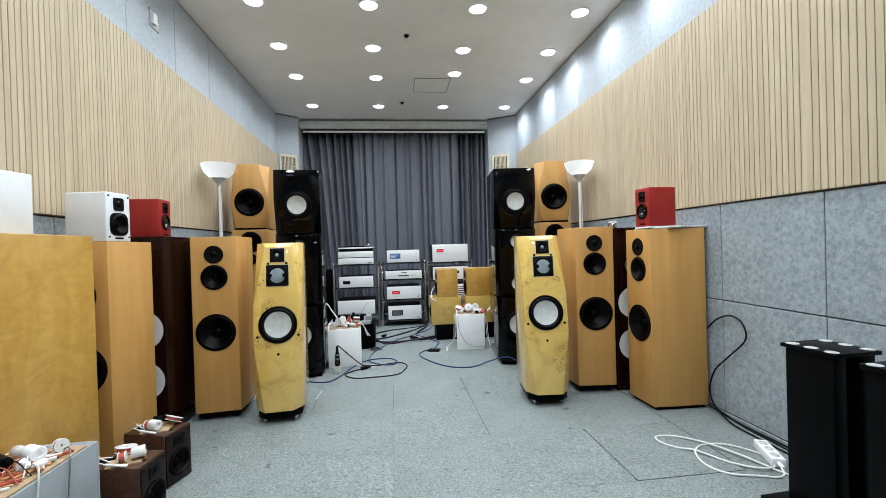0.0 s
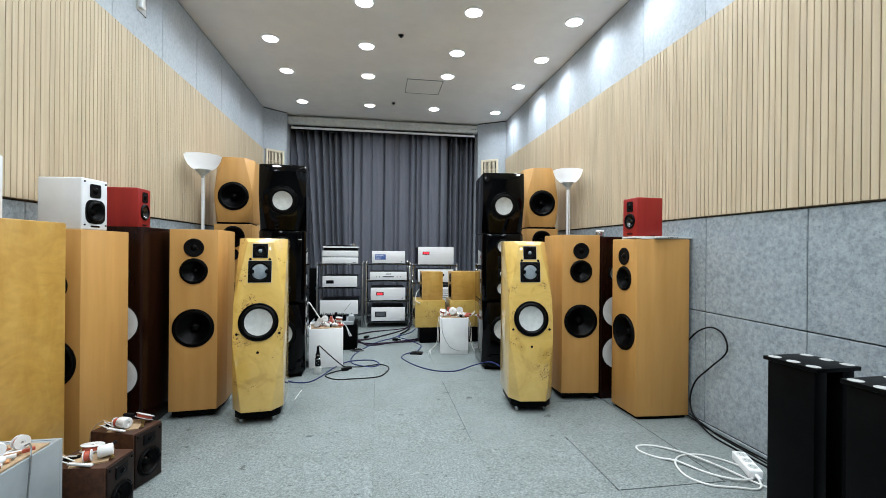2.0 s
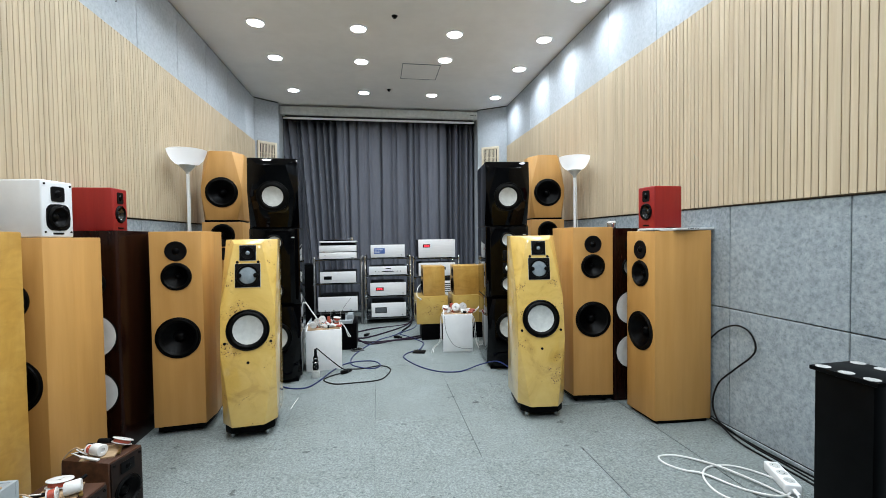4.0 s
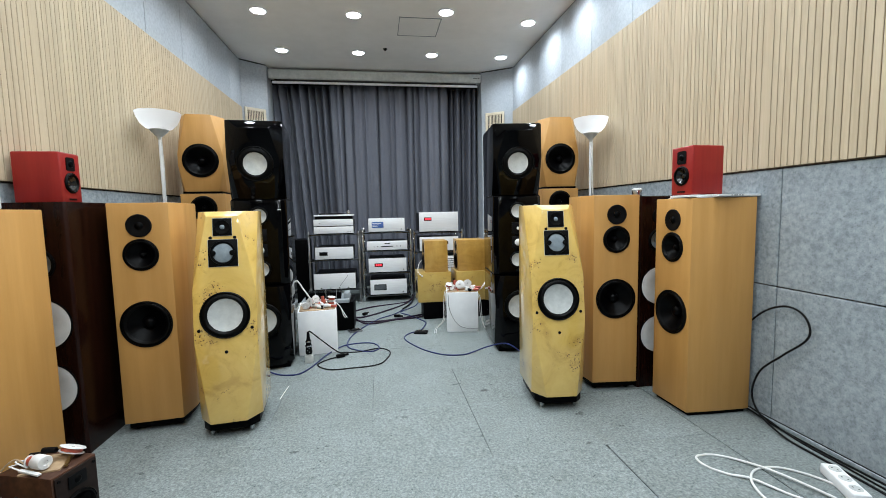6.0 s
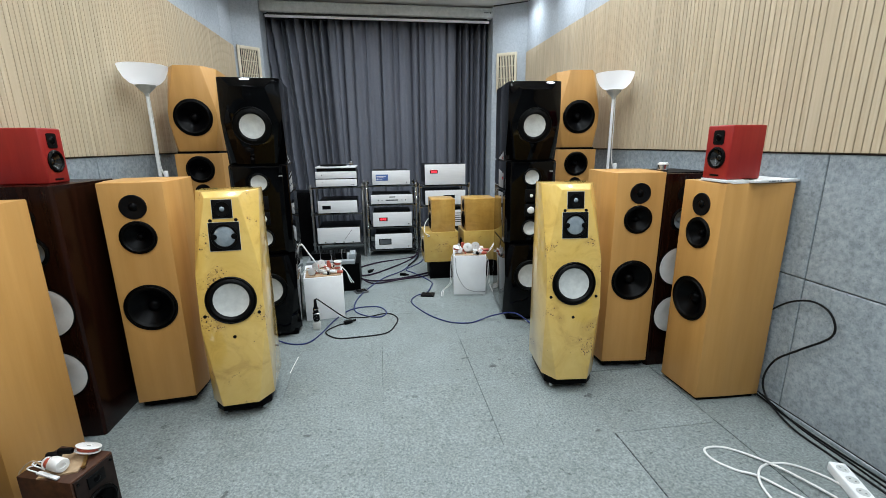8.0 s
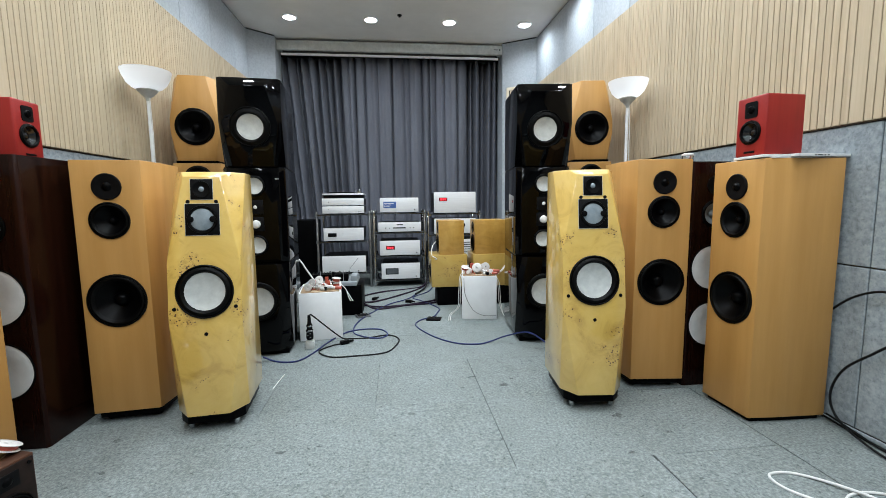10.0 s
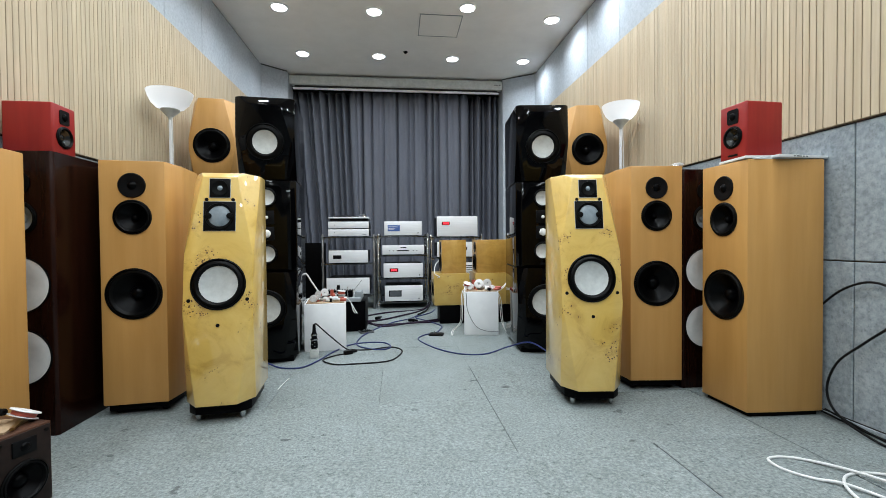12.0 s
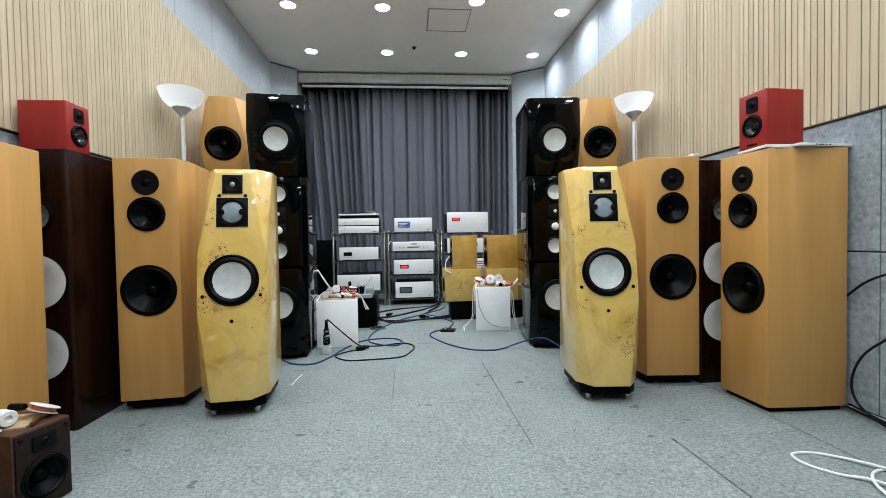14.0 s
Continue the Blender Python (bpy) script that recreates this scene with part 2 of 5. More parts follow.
SILVER = surface("silver_faceplate", (0.76, 0.77, 0.78), (0.84, 0.85, 0.86), 30, 0.35, metal=0.1, stretch=(0.3, 5, 5), blot=0.05)
CHROME = surface("polished_steel", (0.46, 0.47, 0.48), (0.60, 0.61, 0.62), 20, 0.14, metal=1.0, blot=0.1)
GUNMETAL = surface("grey_steel_tube", (0.22, 0.225, 0.23), (0.34, 0.345, 0.35), 20, 0.3, metal=0.9, blot=0.2)
DARKGLASS = surface("dark_glass_shelf", (0.015, 0.018, 0.018), (0.025, 0.028, 0.028), 10, 0.06, blot=0.1, coat=1.0)
SCREENBLUE = glow("blue_display", (0.035, 0.075, 0.22), 0.5)
SCREENGREY = surface("grey_display", (0.07, 0.08, 0.09), (0.11, 0.12, 0.13), 10, 0.2)
LEDRED = glow("red_led", (0.9, 0.03, 0.05), 1.6)
DARKRED = surface("dark_red_window", (0.10, 0.004, 0.006), (0.14, 0.006, 0.01), 10, 0.15)
LAMPGLOW = glow("lamp_diffuser", (0.94, 0.97, 1.0), 24.0)
CLEAR = surface("pale_plastic_film", (0.50, 0.50, 0.47), (0.66, 0.65, 0.62), 40, 0.25, blot=0.2, blot_scale=20)
TAN = surface("orange_brown_strip", (0.36, 0.15, 0.055), (0.52, 0.26, 0.115), 60, 0.5, blot=0.25, blot_scale=30, each=0.3)
PADGREY = surface("grey_felt_pad", (0.34, 0.35, 0.345), (0.44, 0.445, 0.435), 80, 0.9, blot=0.2, blot_scale=20, spec=0.1)
SPOOL = surface("aged_white_plastic", (0.66, 0.645, 0.62), (0.78, 0.77, 0.75), 25, 0.45, blot=0.12, blot_scale=10, each=0.12)
COPPER = surface("red_copper_winding", (0.34, 0.045, 0.025), (0.50, 0.11, 0.065), 90, 0.4, stretch=(1, 1, 8), blot=0.2)
BOARD = surface("fibre_board", (0.34, 0.22, 0.12), (0.50, 0.36, 0.22), 30, 0.6, blot=0.25, blot_scale=14)
GREYBOX = surface("grey_painted_board", (0.24, 0.27, 0.285), (0.29, 0.32, 0.335), 10, 0.5, blot=0.07)
WHITECABLE = surface("white_pvc", (0.66, 0.66, 0.64), (0.76, 0.76, 0.74), 30, 0.4, blot=0.1)
BLUECABLE = surface("blue_pvc", (0.007, 0.014, 0.075), (0.014, 0.030, 0.145), 40, 0.42, blot=0.2, spec=0.35)
PURPLECABLE = surface("purple_braid", (0.008, 0.004, 0.012), (0.024, 0.010, 0.028), 200, 0.6, blot=0.3, spec=0.2)
BLACKCABLE = surface("black_pvc", (0.002, 0.002, 0.0025), (0.006, 0.006, 0.007), 60, 0.5, blot=0.3, spec=0.2)
CREAM = surface("cream_grille_paint", (0.62, 0.54, 0.40), (0.70, 0.62, 0.47), 10, 0.5, blot=0.06)
PAPER = surface("paper", (0.68, 0.69, 0.68), (0.80, 0.80, 0.79), 12, 0.7, blot=0.1)
BRASS = surface("brass", (0.45, 0.30, 0.10), (0.6, 0.42, 0.16), 20, 0.3, metal=1.0)


# ---- builders ----
def box(x0, x1, y0, y1, z0, z1, bevel=0.0, seg=2):
    bm = bmesh.new()
    bmesh.ops.create_cube(bm, size=1, matrix=Matrix.Translation(((x0 + x1) / 2, (y0 + y1) / 2, (z0 + z1) / 2)) @ Matrix.Diagonal((x1 - x0, y1 - y0, z1 - z0, 1)))
    return rounded(bm, bevel, seg)


def rounded(bm, bevel, seg=2):
    if bevel:
        bmesh.ops.bevel(bm, geom=bm.edges[:], offset=bevel, segments=seg, profile=0.5, affect="EDGES", clamp_overlap=True)
    return bm


def cut(bm, co, no):
    r = bmesh.ops.bisect_plane(bm, geom=bm.verts[:] + bm.edges[:] + bm.faces[:], plane_co=co, plane_no=no, clear_outer=True)
    rim = [e for e in r["geom_cut"] if isinstance(e, bmesh.types.BMEdge)]
    if rim:
        bmesh.ops.contextual_create(bm, geom=rim)
    return bm


def plane_through(a, b, c, inside):
    n = (Vector(b) - Vector(a)).cross(Vector(c) - Vector(a)).normalized()
    if (Vector(inside) - Vector(a)).dot(n) > 0:
        n = -n
    return a, n


def prism(outline, z0, z1, bevel=0.0, seg=2):
    bm = bmesh.new()
    low = [bm.verts.new((x, y, z0)) for x, y in outline]
    f = bm.faces.new(low)
    r = bmesh.ops.extrude_face_region(bm, geom=[f])
    bmesh.ops.translate(bm, vec=(0, 0, z1 - z0), verts=[v for v in r["geom"] if isinstance(v, bmesh.types.BMVert)])
    bmesh.ops.recalc_face_normals(bm, faces=bm.faces[:])
    return rounded(bm, bevel, seg)


def turned(profile, seg=32, axis="y", bm=None, m=None):
    """A lathe form: profile of (radius, height); axis y faces -y, axis z stands up."""
    bm = bm or bmesh.new()
    rings = []
    for r, h in profile:
        ring = []
        for k in range(seg if r > 1e-6 else 1):
            a = 2 * math.pi * k / seg
            p = Vector((r * math.cos(a), -h, r * math.sin(a))) if axis == "y" else Vector((r * math.cos(a), r * math.sin(a), h))
            ring.append(bm.verts.new(m @ p if m else p))
        rings.append(ring)
    for a, b in zip(rings, rings[1:]):
        for k in range(seg):
            q = [a[k % len(a)], a[(k + 1) % len(a)], b[(k + 1) % len(b)], b[k % len(b)]]
            q = list(dict.fromkeys(q))
            if len(q) > 2:
                bm.faces.new(q).smooth = True
    bmesh.ops.recalc_face_normals(bm, faces=bm.faces[:])
    return bm


def tube(points, r, seg=8, steps=6, bm=None):
    """A round cord along a smooth line through the points."""
    bm = bm or bmesh.new()
    p = [Vector(q) for q in points]
    p = [p[0] * 2 - p[1]] + p + [p[-1] * 2 - p[-2]]
    line = []
    for a, b, c, d in zip(p, p[1:], p[2:], p[3:]):
        for k in range(steps):
            u = k / steps
            line.append(0.5 * ((2 * b) + (c - a) * u + (2 * a - 5 * b + 4 * c - d) * u * u + (3 * b - a - 3 * c + d) * u ** 3))
    line.append(p[-2])
    rings, side = [], None
    for k, q in enumerate(line):
        way = (line[min(k + 1, len(line) - 1)] - line[max(k - 1, 0)]).normalized()
        if side is None:
            side = way.cross(Vector((0.13, 0.21, 1))).normalized()
        side = (side - way * side.dot(way)).normalized()
        up = way.cross(side)
        rings.append([bm.verts.new(q + (side * math.cos(2 * math.pi * j / seg) + up * math.sin(2 * math.pi * j / seg)) * r) for j in range(seg)])
    for a, b in zip(rings, rings[1:]):
        for j in range(seg):
            bm.faces.new((a[j], a[(j + 1) % seg], b[(j + 1) % seg], b[j])).smooth = True
    bm.faces.new(rings[0])
    bm.faces.new(rings[-1])
    bmesh.ops.recalc_face_normals(bm, faces=bm.faces[:])
    return bm


def joined(*bms):
    out = bms[0]
    for b in bms[1:]:
        me = bpy.data.meshes.new("tmp")
        b.to_mesh(me)
        b.free()
        out.from_mesh(me)
        bpy.data.meshes.remove(me)
    return out


def part(name, bm, material, parent=None, label="", m=None):
    me = bpy.data.meshes.new(name)
    bm.to_mesh(me)
    bm.free()
    me.set_sharp_from_angle(angle=radians(38))
    me.materials.append(material)
    ob = new(name, me)
    if parent:
        ob.parent = parent
    if m:
        ob.matrix_basis = m
    return tagged(ob, label)


def thing(name, m, label, category, group="", kind=""):
    ob = new(name)
    ob.empty_display_size = 0.05
    ob.matrix_basis = m
    return tagged(ob, label, category, group, kind)


def solid(name, bm, material, label, category, m=None, group="", kind=""):
    return tagged(part(name, bm, material, None, "", m), label, category, group, kind)


def driver(name, parent, x, y, z, r, cone, tilt=0.0, label="", cap=0.3, deep=0.35, flange=0.0, capmat=None, roll=0.0):
    """A loudspeaker driver: basket ring and rubber roll, with its cone and dust cap."""
    m = pose(x, y, z, tilt, 0, roll)
    f = r * (1 + flange)
    ring = turned([(f, -0.002), (f, 0.004), (r * 0.95, 0.006), (r * 0.93, 0.002), (r * 0.89, 0.007), (r * 0.83, 0.008), (r * 0.77, 0.003), (r * 0.74, -0.001), (r * 0.74, -0.012)], 40)
    d = part(name, ring, RUBBER, parent, label, m)
    part("cone", turned([(r * 0.75, 0.0), (r * 0.55, -r * deep * 0.42), (r * 0.34, -r * deep * 0.85), (r * 0.2, -r * deep), (0, -r * deep)], 40), cone, d)
    part("dust_cap", turned([(r * cap, -r * deep * 0.9), (r * cap * 0.8, -r * deep * 0.55), (r * cap * 0.45, -r * deep * 0.36), (0, -r * deep * 0.3)], 28), capmat or cone, d)
    return d


def flat_driver(name, parent, x, y, z, r, cone, tilt=0.0, label="", edge=0.72):
    """A driver whose pale cone is one shallow dish inside a broad rubber roll."""
    m = pose(x, y, z, tilt)
    ring = turned([(r, -0.002), (r, 0.005), (r * 0.96, 0.009), (r * 0.92, 0.004), (r * (edge + 0.17), 0.010), (r * (edge + 0.10), 0.012), (r * (edge + 0.03), 0.007), (r * edge, 0.0), (r * edge, -0.02)], 44)
    d = part(name, ring, RUBBER, parent, label, m)
    part("cone", turned([(r * edge * 1.01, 0.001), (r * edge * 0.7, -0.006), (r * edge * 0.35, -0.011), (0, -0.013)], 44), cone, d)
    return d


# ---- the room ----
BACK, CORNER_L, CORNER_R = -2.2, 6.12, 6.14
NICHE_L, NICHE_R, NICHE_Y = -1.245, 1.515, 6.78
JAMB_L, JAMB_R = 6.325, 6.375
floor = solid("floor", box(-1.7, 2.1, BACK - 0.2, 7.0, -0.16, -0.006), SLAB, "grey carpet tile floor", "floor", kind="structure")
solid("ceiling", box(-1.7, 2.1, BACK - 0.2, 7.0, CEIL, CEIL + 0.15), PLASTER, "plain grey painted ceiling with round downlights", "ceiling", kind="structure")
wall_west = solid("wall_west", box(LEFT - 0.2, LEFT - 0.022, BACK, CORNER_L, 0, CEIL), GROOVE, "wall of grey felt panels and pale wood slats", "wall", kind="structure")
wall_east = solid("wall_east", box(RIGHT + 0.022, RIGHT + 0.2, BACK, CORNER_R, 0, CEIL), GROOVE, "wall of grey felt panels and pale wood slats", "wall", kind="structure")
solid("wall_south", box(-1.7, 2.1, BACK - 0.2, BACK, 0, CEIL), FELT, "grey felt wall", "wall", kind="structure")
solid("wall_north", box(-1.7, 2.1, NICHE_Y, 7.0, 0, CEIL), FELT, "grey wall behind the curtain", "wall", kind="structure")
wall_nw = solid("wall_northwest", prism([(LEFT, CORNER_L), (NICHE_L, JAMB_L), (NICHE_L, NICHE_Y), (-1.7, NICHE_Y), (-1.7, CORNER_L)], 0, CEIL), FELT_PALE, "angled grey felt wall with vent grille", "wall", kind="structure")
wall_ne = solid("wall_northeast", prism([(RIGHT, CORNER_R), (NICHE_R, JAMB_R), (NICHE_R, NICHE_Y), (2.1, NICHE_Y), (2.1, CORNER_R)], 0, CEIL), FELT_PALE, "angled grey felt wall with vent grille", "wall", kind="structure")


for name, x0, y0, x1, y1 in (("trim_northwest", LEFT, CORNER_L, NICHE_L, JAMB_L), ("trim_northeast", RIGHT, CORNER_R, NICHE_R, JAMB_R)):
    n = Vector((x1 - x0, y1 - y0, 0)).normalized()
    face = Vector((n.y, -n.x, 0)) if n.y * (0.2 - x0) - n.x * (4 - y0) > 0 else Vector((-n.y, n.x, 0))
    a, b = Vector((x0, y0, 0)) + n * 0.004 + face * 0.003, Vector((x1, y1, 0)) - n * 0.004 + face * 0.003
    solid(name, prism([(a.x, a.y), (b.x, b.y), (b.x - face.x * 0.02, b.y - face.y * 0.02), (a.x - face.x * 0.02, a.y - face.y * 0.02)], CEIL - 0.014, CEIL - 0.001), SHADOWGAP, "dark open joint under the ceiling", "trim", kind="structure")


def curtain(x0, x1, seed, label, spread=0.0):
    """Hanging cloth with deep uneven pleats, gathered at the top."""
    rnd = random.Random(seed)
    bm = bmesh.new()
    nx, nz = int((x1 - x0) / 0.006), 16
    valleys, x = [], x0 - 0.25
    while x < x1 + 0.1:
        tight = x < -0.45 or x > 1.10          # gathered towards both jambs, slack in the middle
        valleys.append((x, rnd.uniform(0.022, 0.036) if tight else rnd.uniform(0.012, 0.024), rnd.uniform(0.9, 1.35) if tight else rnd.uniform(0.22, 0.62), rnd.uniform(-1, 1)))
        x += rnd.choice((0.06, 0.075, 0.09, 0.10) if tight else (0.08, 0.11, 0.14, 0.17)) * rnd.uniform(0.85, 1.15)
    rows = []
    for j in range(nz + 1):
        v = j / nz
        z = 0.02 + v * 2.70
        row = []
        for i in range(nx + 1):
            xx = x0 + (x1 - x0) * i / nx
            dy = -0.085
            for cx, w, a, lean in valleys:
                drift = cx + 0.020 * lean * (1 - v) ** 1.5 + spread * (1 - v) * max(0.0, 1 - (cx - x0) / 0.9)
                wide = w * (0.75 + 0.5 * (1 - v)) * (2.3 if xx < drift else 0.5)
                dy += a * 0.135 * math.exp(-abs((xx - drift) / wide) ** 1.4)
            dy += 0.010 * math.sin(xx * 38 + 1.5 * v) + 0.004 * math.sin(xx * 95 + 3 * v)
            row.append(bm.verts.new((xx, 6.62 + dy, z)))
        rows.append(row)
    for a, b in zip(rows, rows[1:]):
        for i in range(nx):
            bm.faces.new((a[i], a[i + 1], b[i + 1], b[i])).smooth = True
    ob = solid("curtain", bm, CURTAIN, label, "curtain", group="curtain pair")
    mod = ob.modifiers.new("cloth", "SOLIDIFY")
    mod.thickness = 0.004
    return ob


curtain(-1.235, 0.30, 3, "charcoal floor-length curtain drawn closed in pleats", 0.20)
curtain(0.29, 1.505, 8, "charcoal floor-length curtain drawn closed in pleats")
rail = thing("curtain_rail", pose(0, 0, 0), "dark curtain rail under the ceiling", "curtain rail")
part("track", box(NICHE_L, NICHE_R, 6.60, 6.635, 2.725, 2.745, 0.003), BLACK, rail)
# near-black board stands in for the shade over the curtain head
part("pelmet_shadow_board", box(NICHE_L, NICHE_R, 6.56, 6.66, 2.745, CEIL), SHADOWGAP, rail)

scr = thing("projection_screen", pose(0, 0, 0), "rolled-up projection screen in a pale metal case", "projection screen")
part("case", box(-1.243, 1.513, 6.375, 6.475, 2.742, 2.858, 0.012, 3), PALE, scr, "pale grey metal case")
part("weight_bar", box(-1.20, 1.47, 6.405, 6.43, 2.690, 2.716, 0.004), WHITE, scr, "white bottom bar")
part("fabric", box(-1.18, 1.45, 6.414, 6.418, 2.716, 2.745), SHADOWGAP, scr)
part("end_button", turned([(0.008, 0), (0.008, 0.004), (0, 0.004)], 12), BLACK, scr, "", pose(1.478, 6.374, 2.80))
part("mark", box(1.40, 1.455, 6.372, 6.376, 2.797, 2.805), SCREENGREY, scr)


def grille(m, label):
    g = thing("vent_grille", m, label, "vent grille", "vent grilles")
    w, h = 0.26, 0.46
    part("frame", joined(box(0, 0.03, -0.02, 0, 0, h, 0.002), box(w - 0.03, w, -0.02, 0, 0, h, 0.002), box(0.03, w - 0.03, -0.02, 0, h - 0.035, h, 0.002), box(0.03, w - 0.03, -0.02, 0, 0, 0.03, 0.002)), CREAM, g)
    part("backing", box(0.03, w - 0.03, -0.004, -0.001, 0.03, h - 0.035), SHADOWGAP, g, "dark duct opening")
    for k in range(9):
        x = 0.047 + k * 0.0200
        part("slat", box(x - 0.002, x + 0.008, -0.016, -0.006, 0.03, h - 0.035), CREAM, g)
    for z in (0.16, 0.30):
        part("crossbar", box(0.03, w - 0.03, -0.018, -0.015, z, z + 0.008), CREAM, g)
    return g


angL = math.degrees(math.atan2(JAMB_L - CORNER_L, NICHE_L - LEFT))
angR = math.degrees(math.atan2(JAMB_R - CORNER_R, NICHE_R - RIGHT))
grille(pose(LEFT + 0.03 * math.cos(radians(angL)), CORNER_L + 0.03 * math.sin(radians(angL)) - 0.002, 1.87, 0, 0, angL), "cream louvred vent grille on the angled wall")
grille(pose(NICHE_R + 0.05, JAMB_R - 0.05 * (JAMB_R - CORNER_R) / (RIGHT - NICHE_R) - 0.002, 1.87, 0, 0, angR - 180), "cream louvred vent grille on the angled wall")

# downlights
first = None
for row in LAMP_ROWS:
    for lx in LAMP_X:
        ly = row - 0.14 if (row == 4.83 and lx == 0.768) else row
        if first is None:
            first = thing("downlight", pose(lx, ly, CEIL), "lit round white LED downlight in the ceiling", "ceiling light", "ceiling downlights")
            part("trim_ring", turned([(0.064, -0.004), (0.066, -0.012), (0.078, -0.007), (0.080, 0.0)], 32, "z"), WHITE, first)
            part("diffuser", turned([(0.0645, -0.006), (0.055, -0.013), (0.03, -0.016), (0, -0.017)], 28, "z"), LAMPGLOW, first)
        else:
            copy_thing(first, pose(lx, ly, CEIL))
for hy in (3.88, 5.665):
    sp = thing("sprinkler_head", pose(0.217, hy, CEIL), "small dark sprinkler head in the ceiling", "sprinkler", "sprinkler heads")
    part("rosette", turned([(0.026, 0), (0.024, -0.005), (0.012, -0.007), (0.012, -0.02), (0, -0.02)], 16, "z"), BLACK, sp)
hatch = thing("access_hatch", pose(0.543, 5.05, CEIL), "square painted access hatch in the ceiling", "access hatch")
part("panel", box(-0.195, 0.195, -0.205, 0.205, -0.004, -0.001), PLASTER, hatch)
part("frame", joined(box(-0.205, -0.198, -0.215, 0.215, -0.006, 0.0), box(0.198, 0.205, -0.215, 0.215, -0.006, 0.0), box(-0.198, 0.198, -0.215, -0.208, -0.006, 0.0), box(-0.198, 0.198, 0.208, 0.215, -0.006, 0.0)), GREYBOX, hatch)


def drilled(bm, holes):
    """Bores round holes into a cabinet: (x, y, z, radius, tilt, turn)."""
    cutter = bmesh.new()
    for x, y, z, r, tilt, turn in holes:
        turned([(0, 0.05), (r, 0.05), (r, -0.07), (0, -0.07)], 40, "y", cutter, pose(x, y, z, tilt, 0, turn))
    pair = []
    for b in (bm, cutter):
        bmesh.ops.recalc_face_normals(b, faces=b.faces[:])
        me = bpy.data.meshes.new("tmp")
        b.to_mesh(me)
        b.free()
        pair.append(new("tmp", me))
    mod = pair[0].modifiers.new("bore", "BOOLEAN")
    mod.operation, mod.solver, mod.object = "DIFFERENCE", "EXACT", pair[1]
    bpy.context.view_layer.update()
    done = bpy.data.meshes.new_from_object(pair[0].evaluated_get(bpy.context.evaluated_depsgraph_get()))
    out = bmesh.new()
    out.from_mesh(done)
    for f in out.faces:
        f.smooth = False
    for ob in pair:
        me = ob.data
        bpy.data.objects.remove(ob)
        bpy.data.meshes.remove(me)
    bpy.data.meshes.remove(done)
    return out


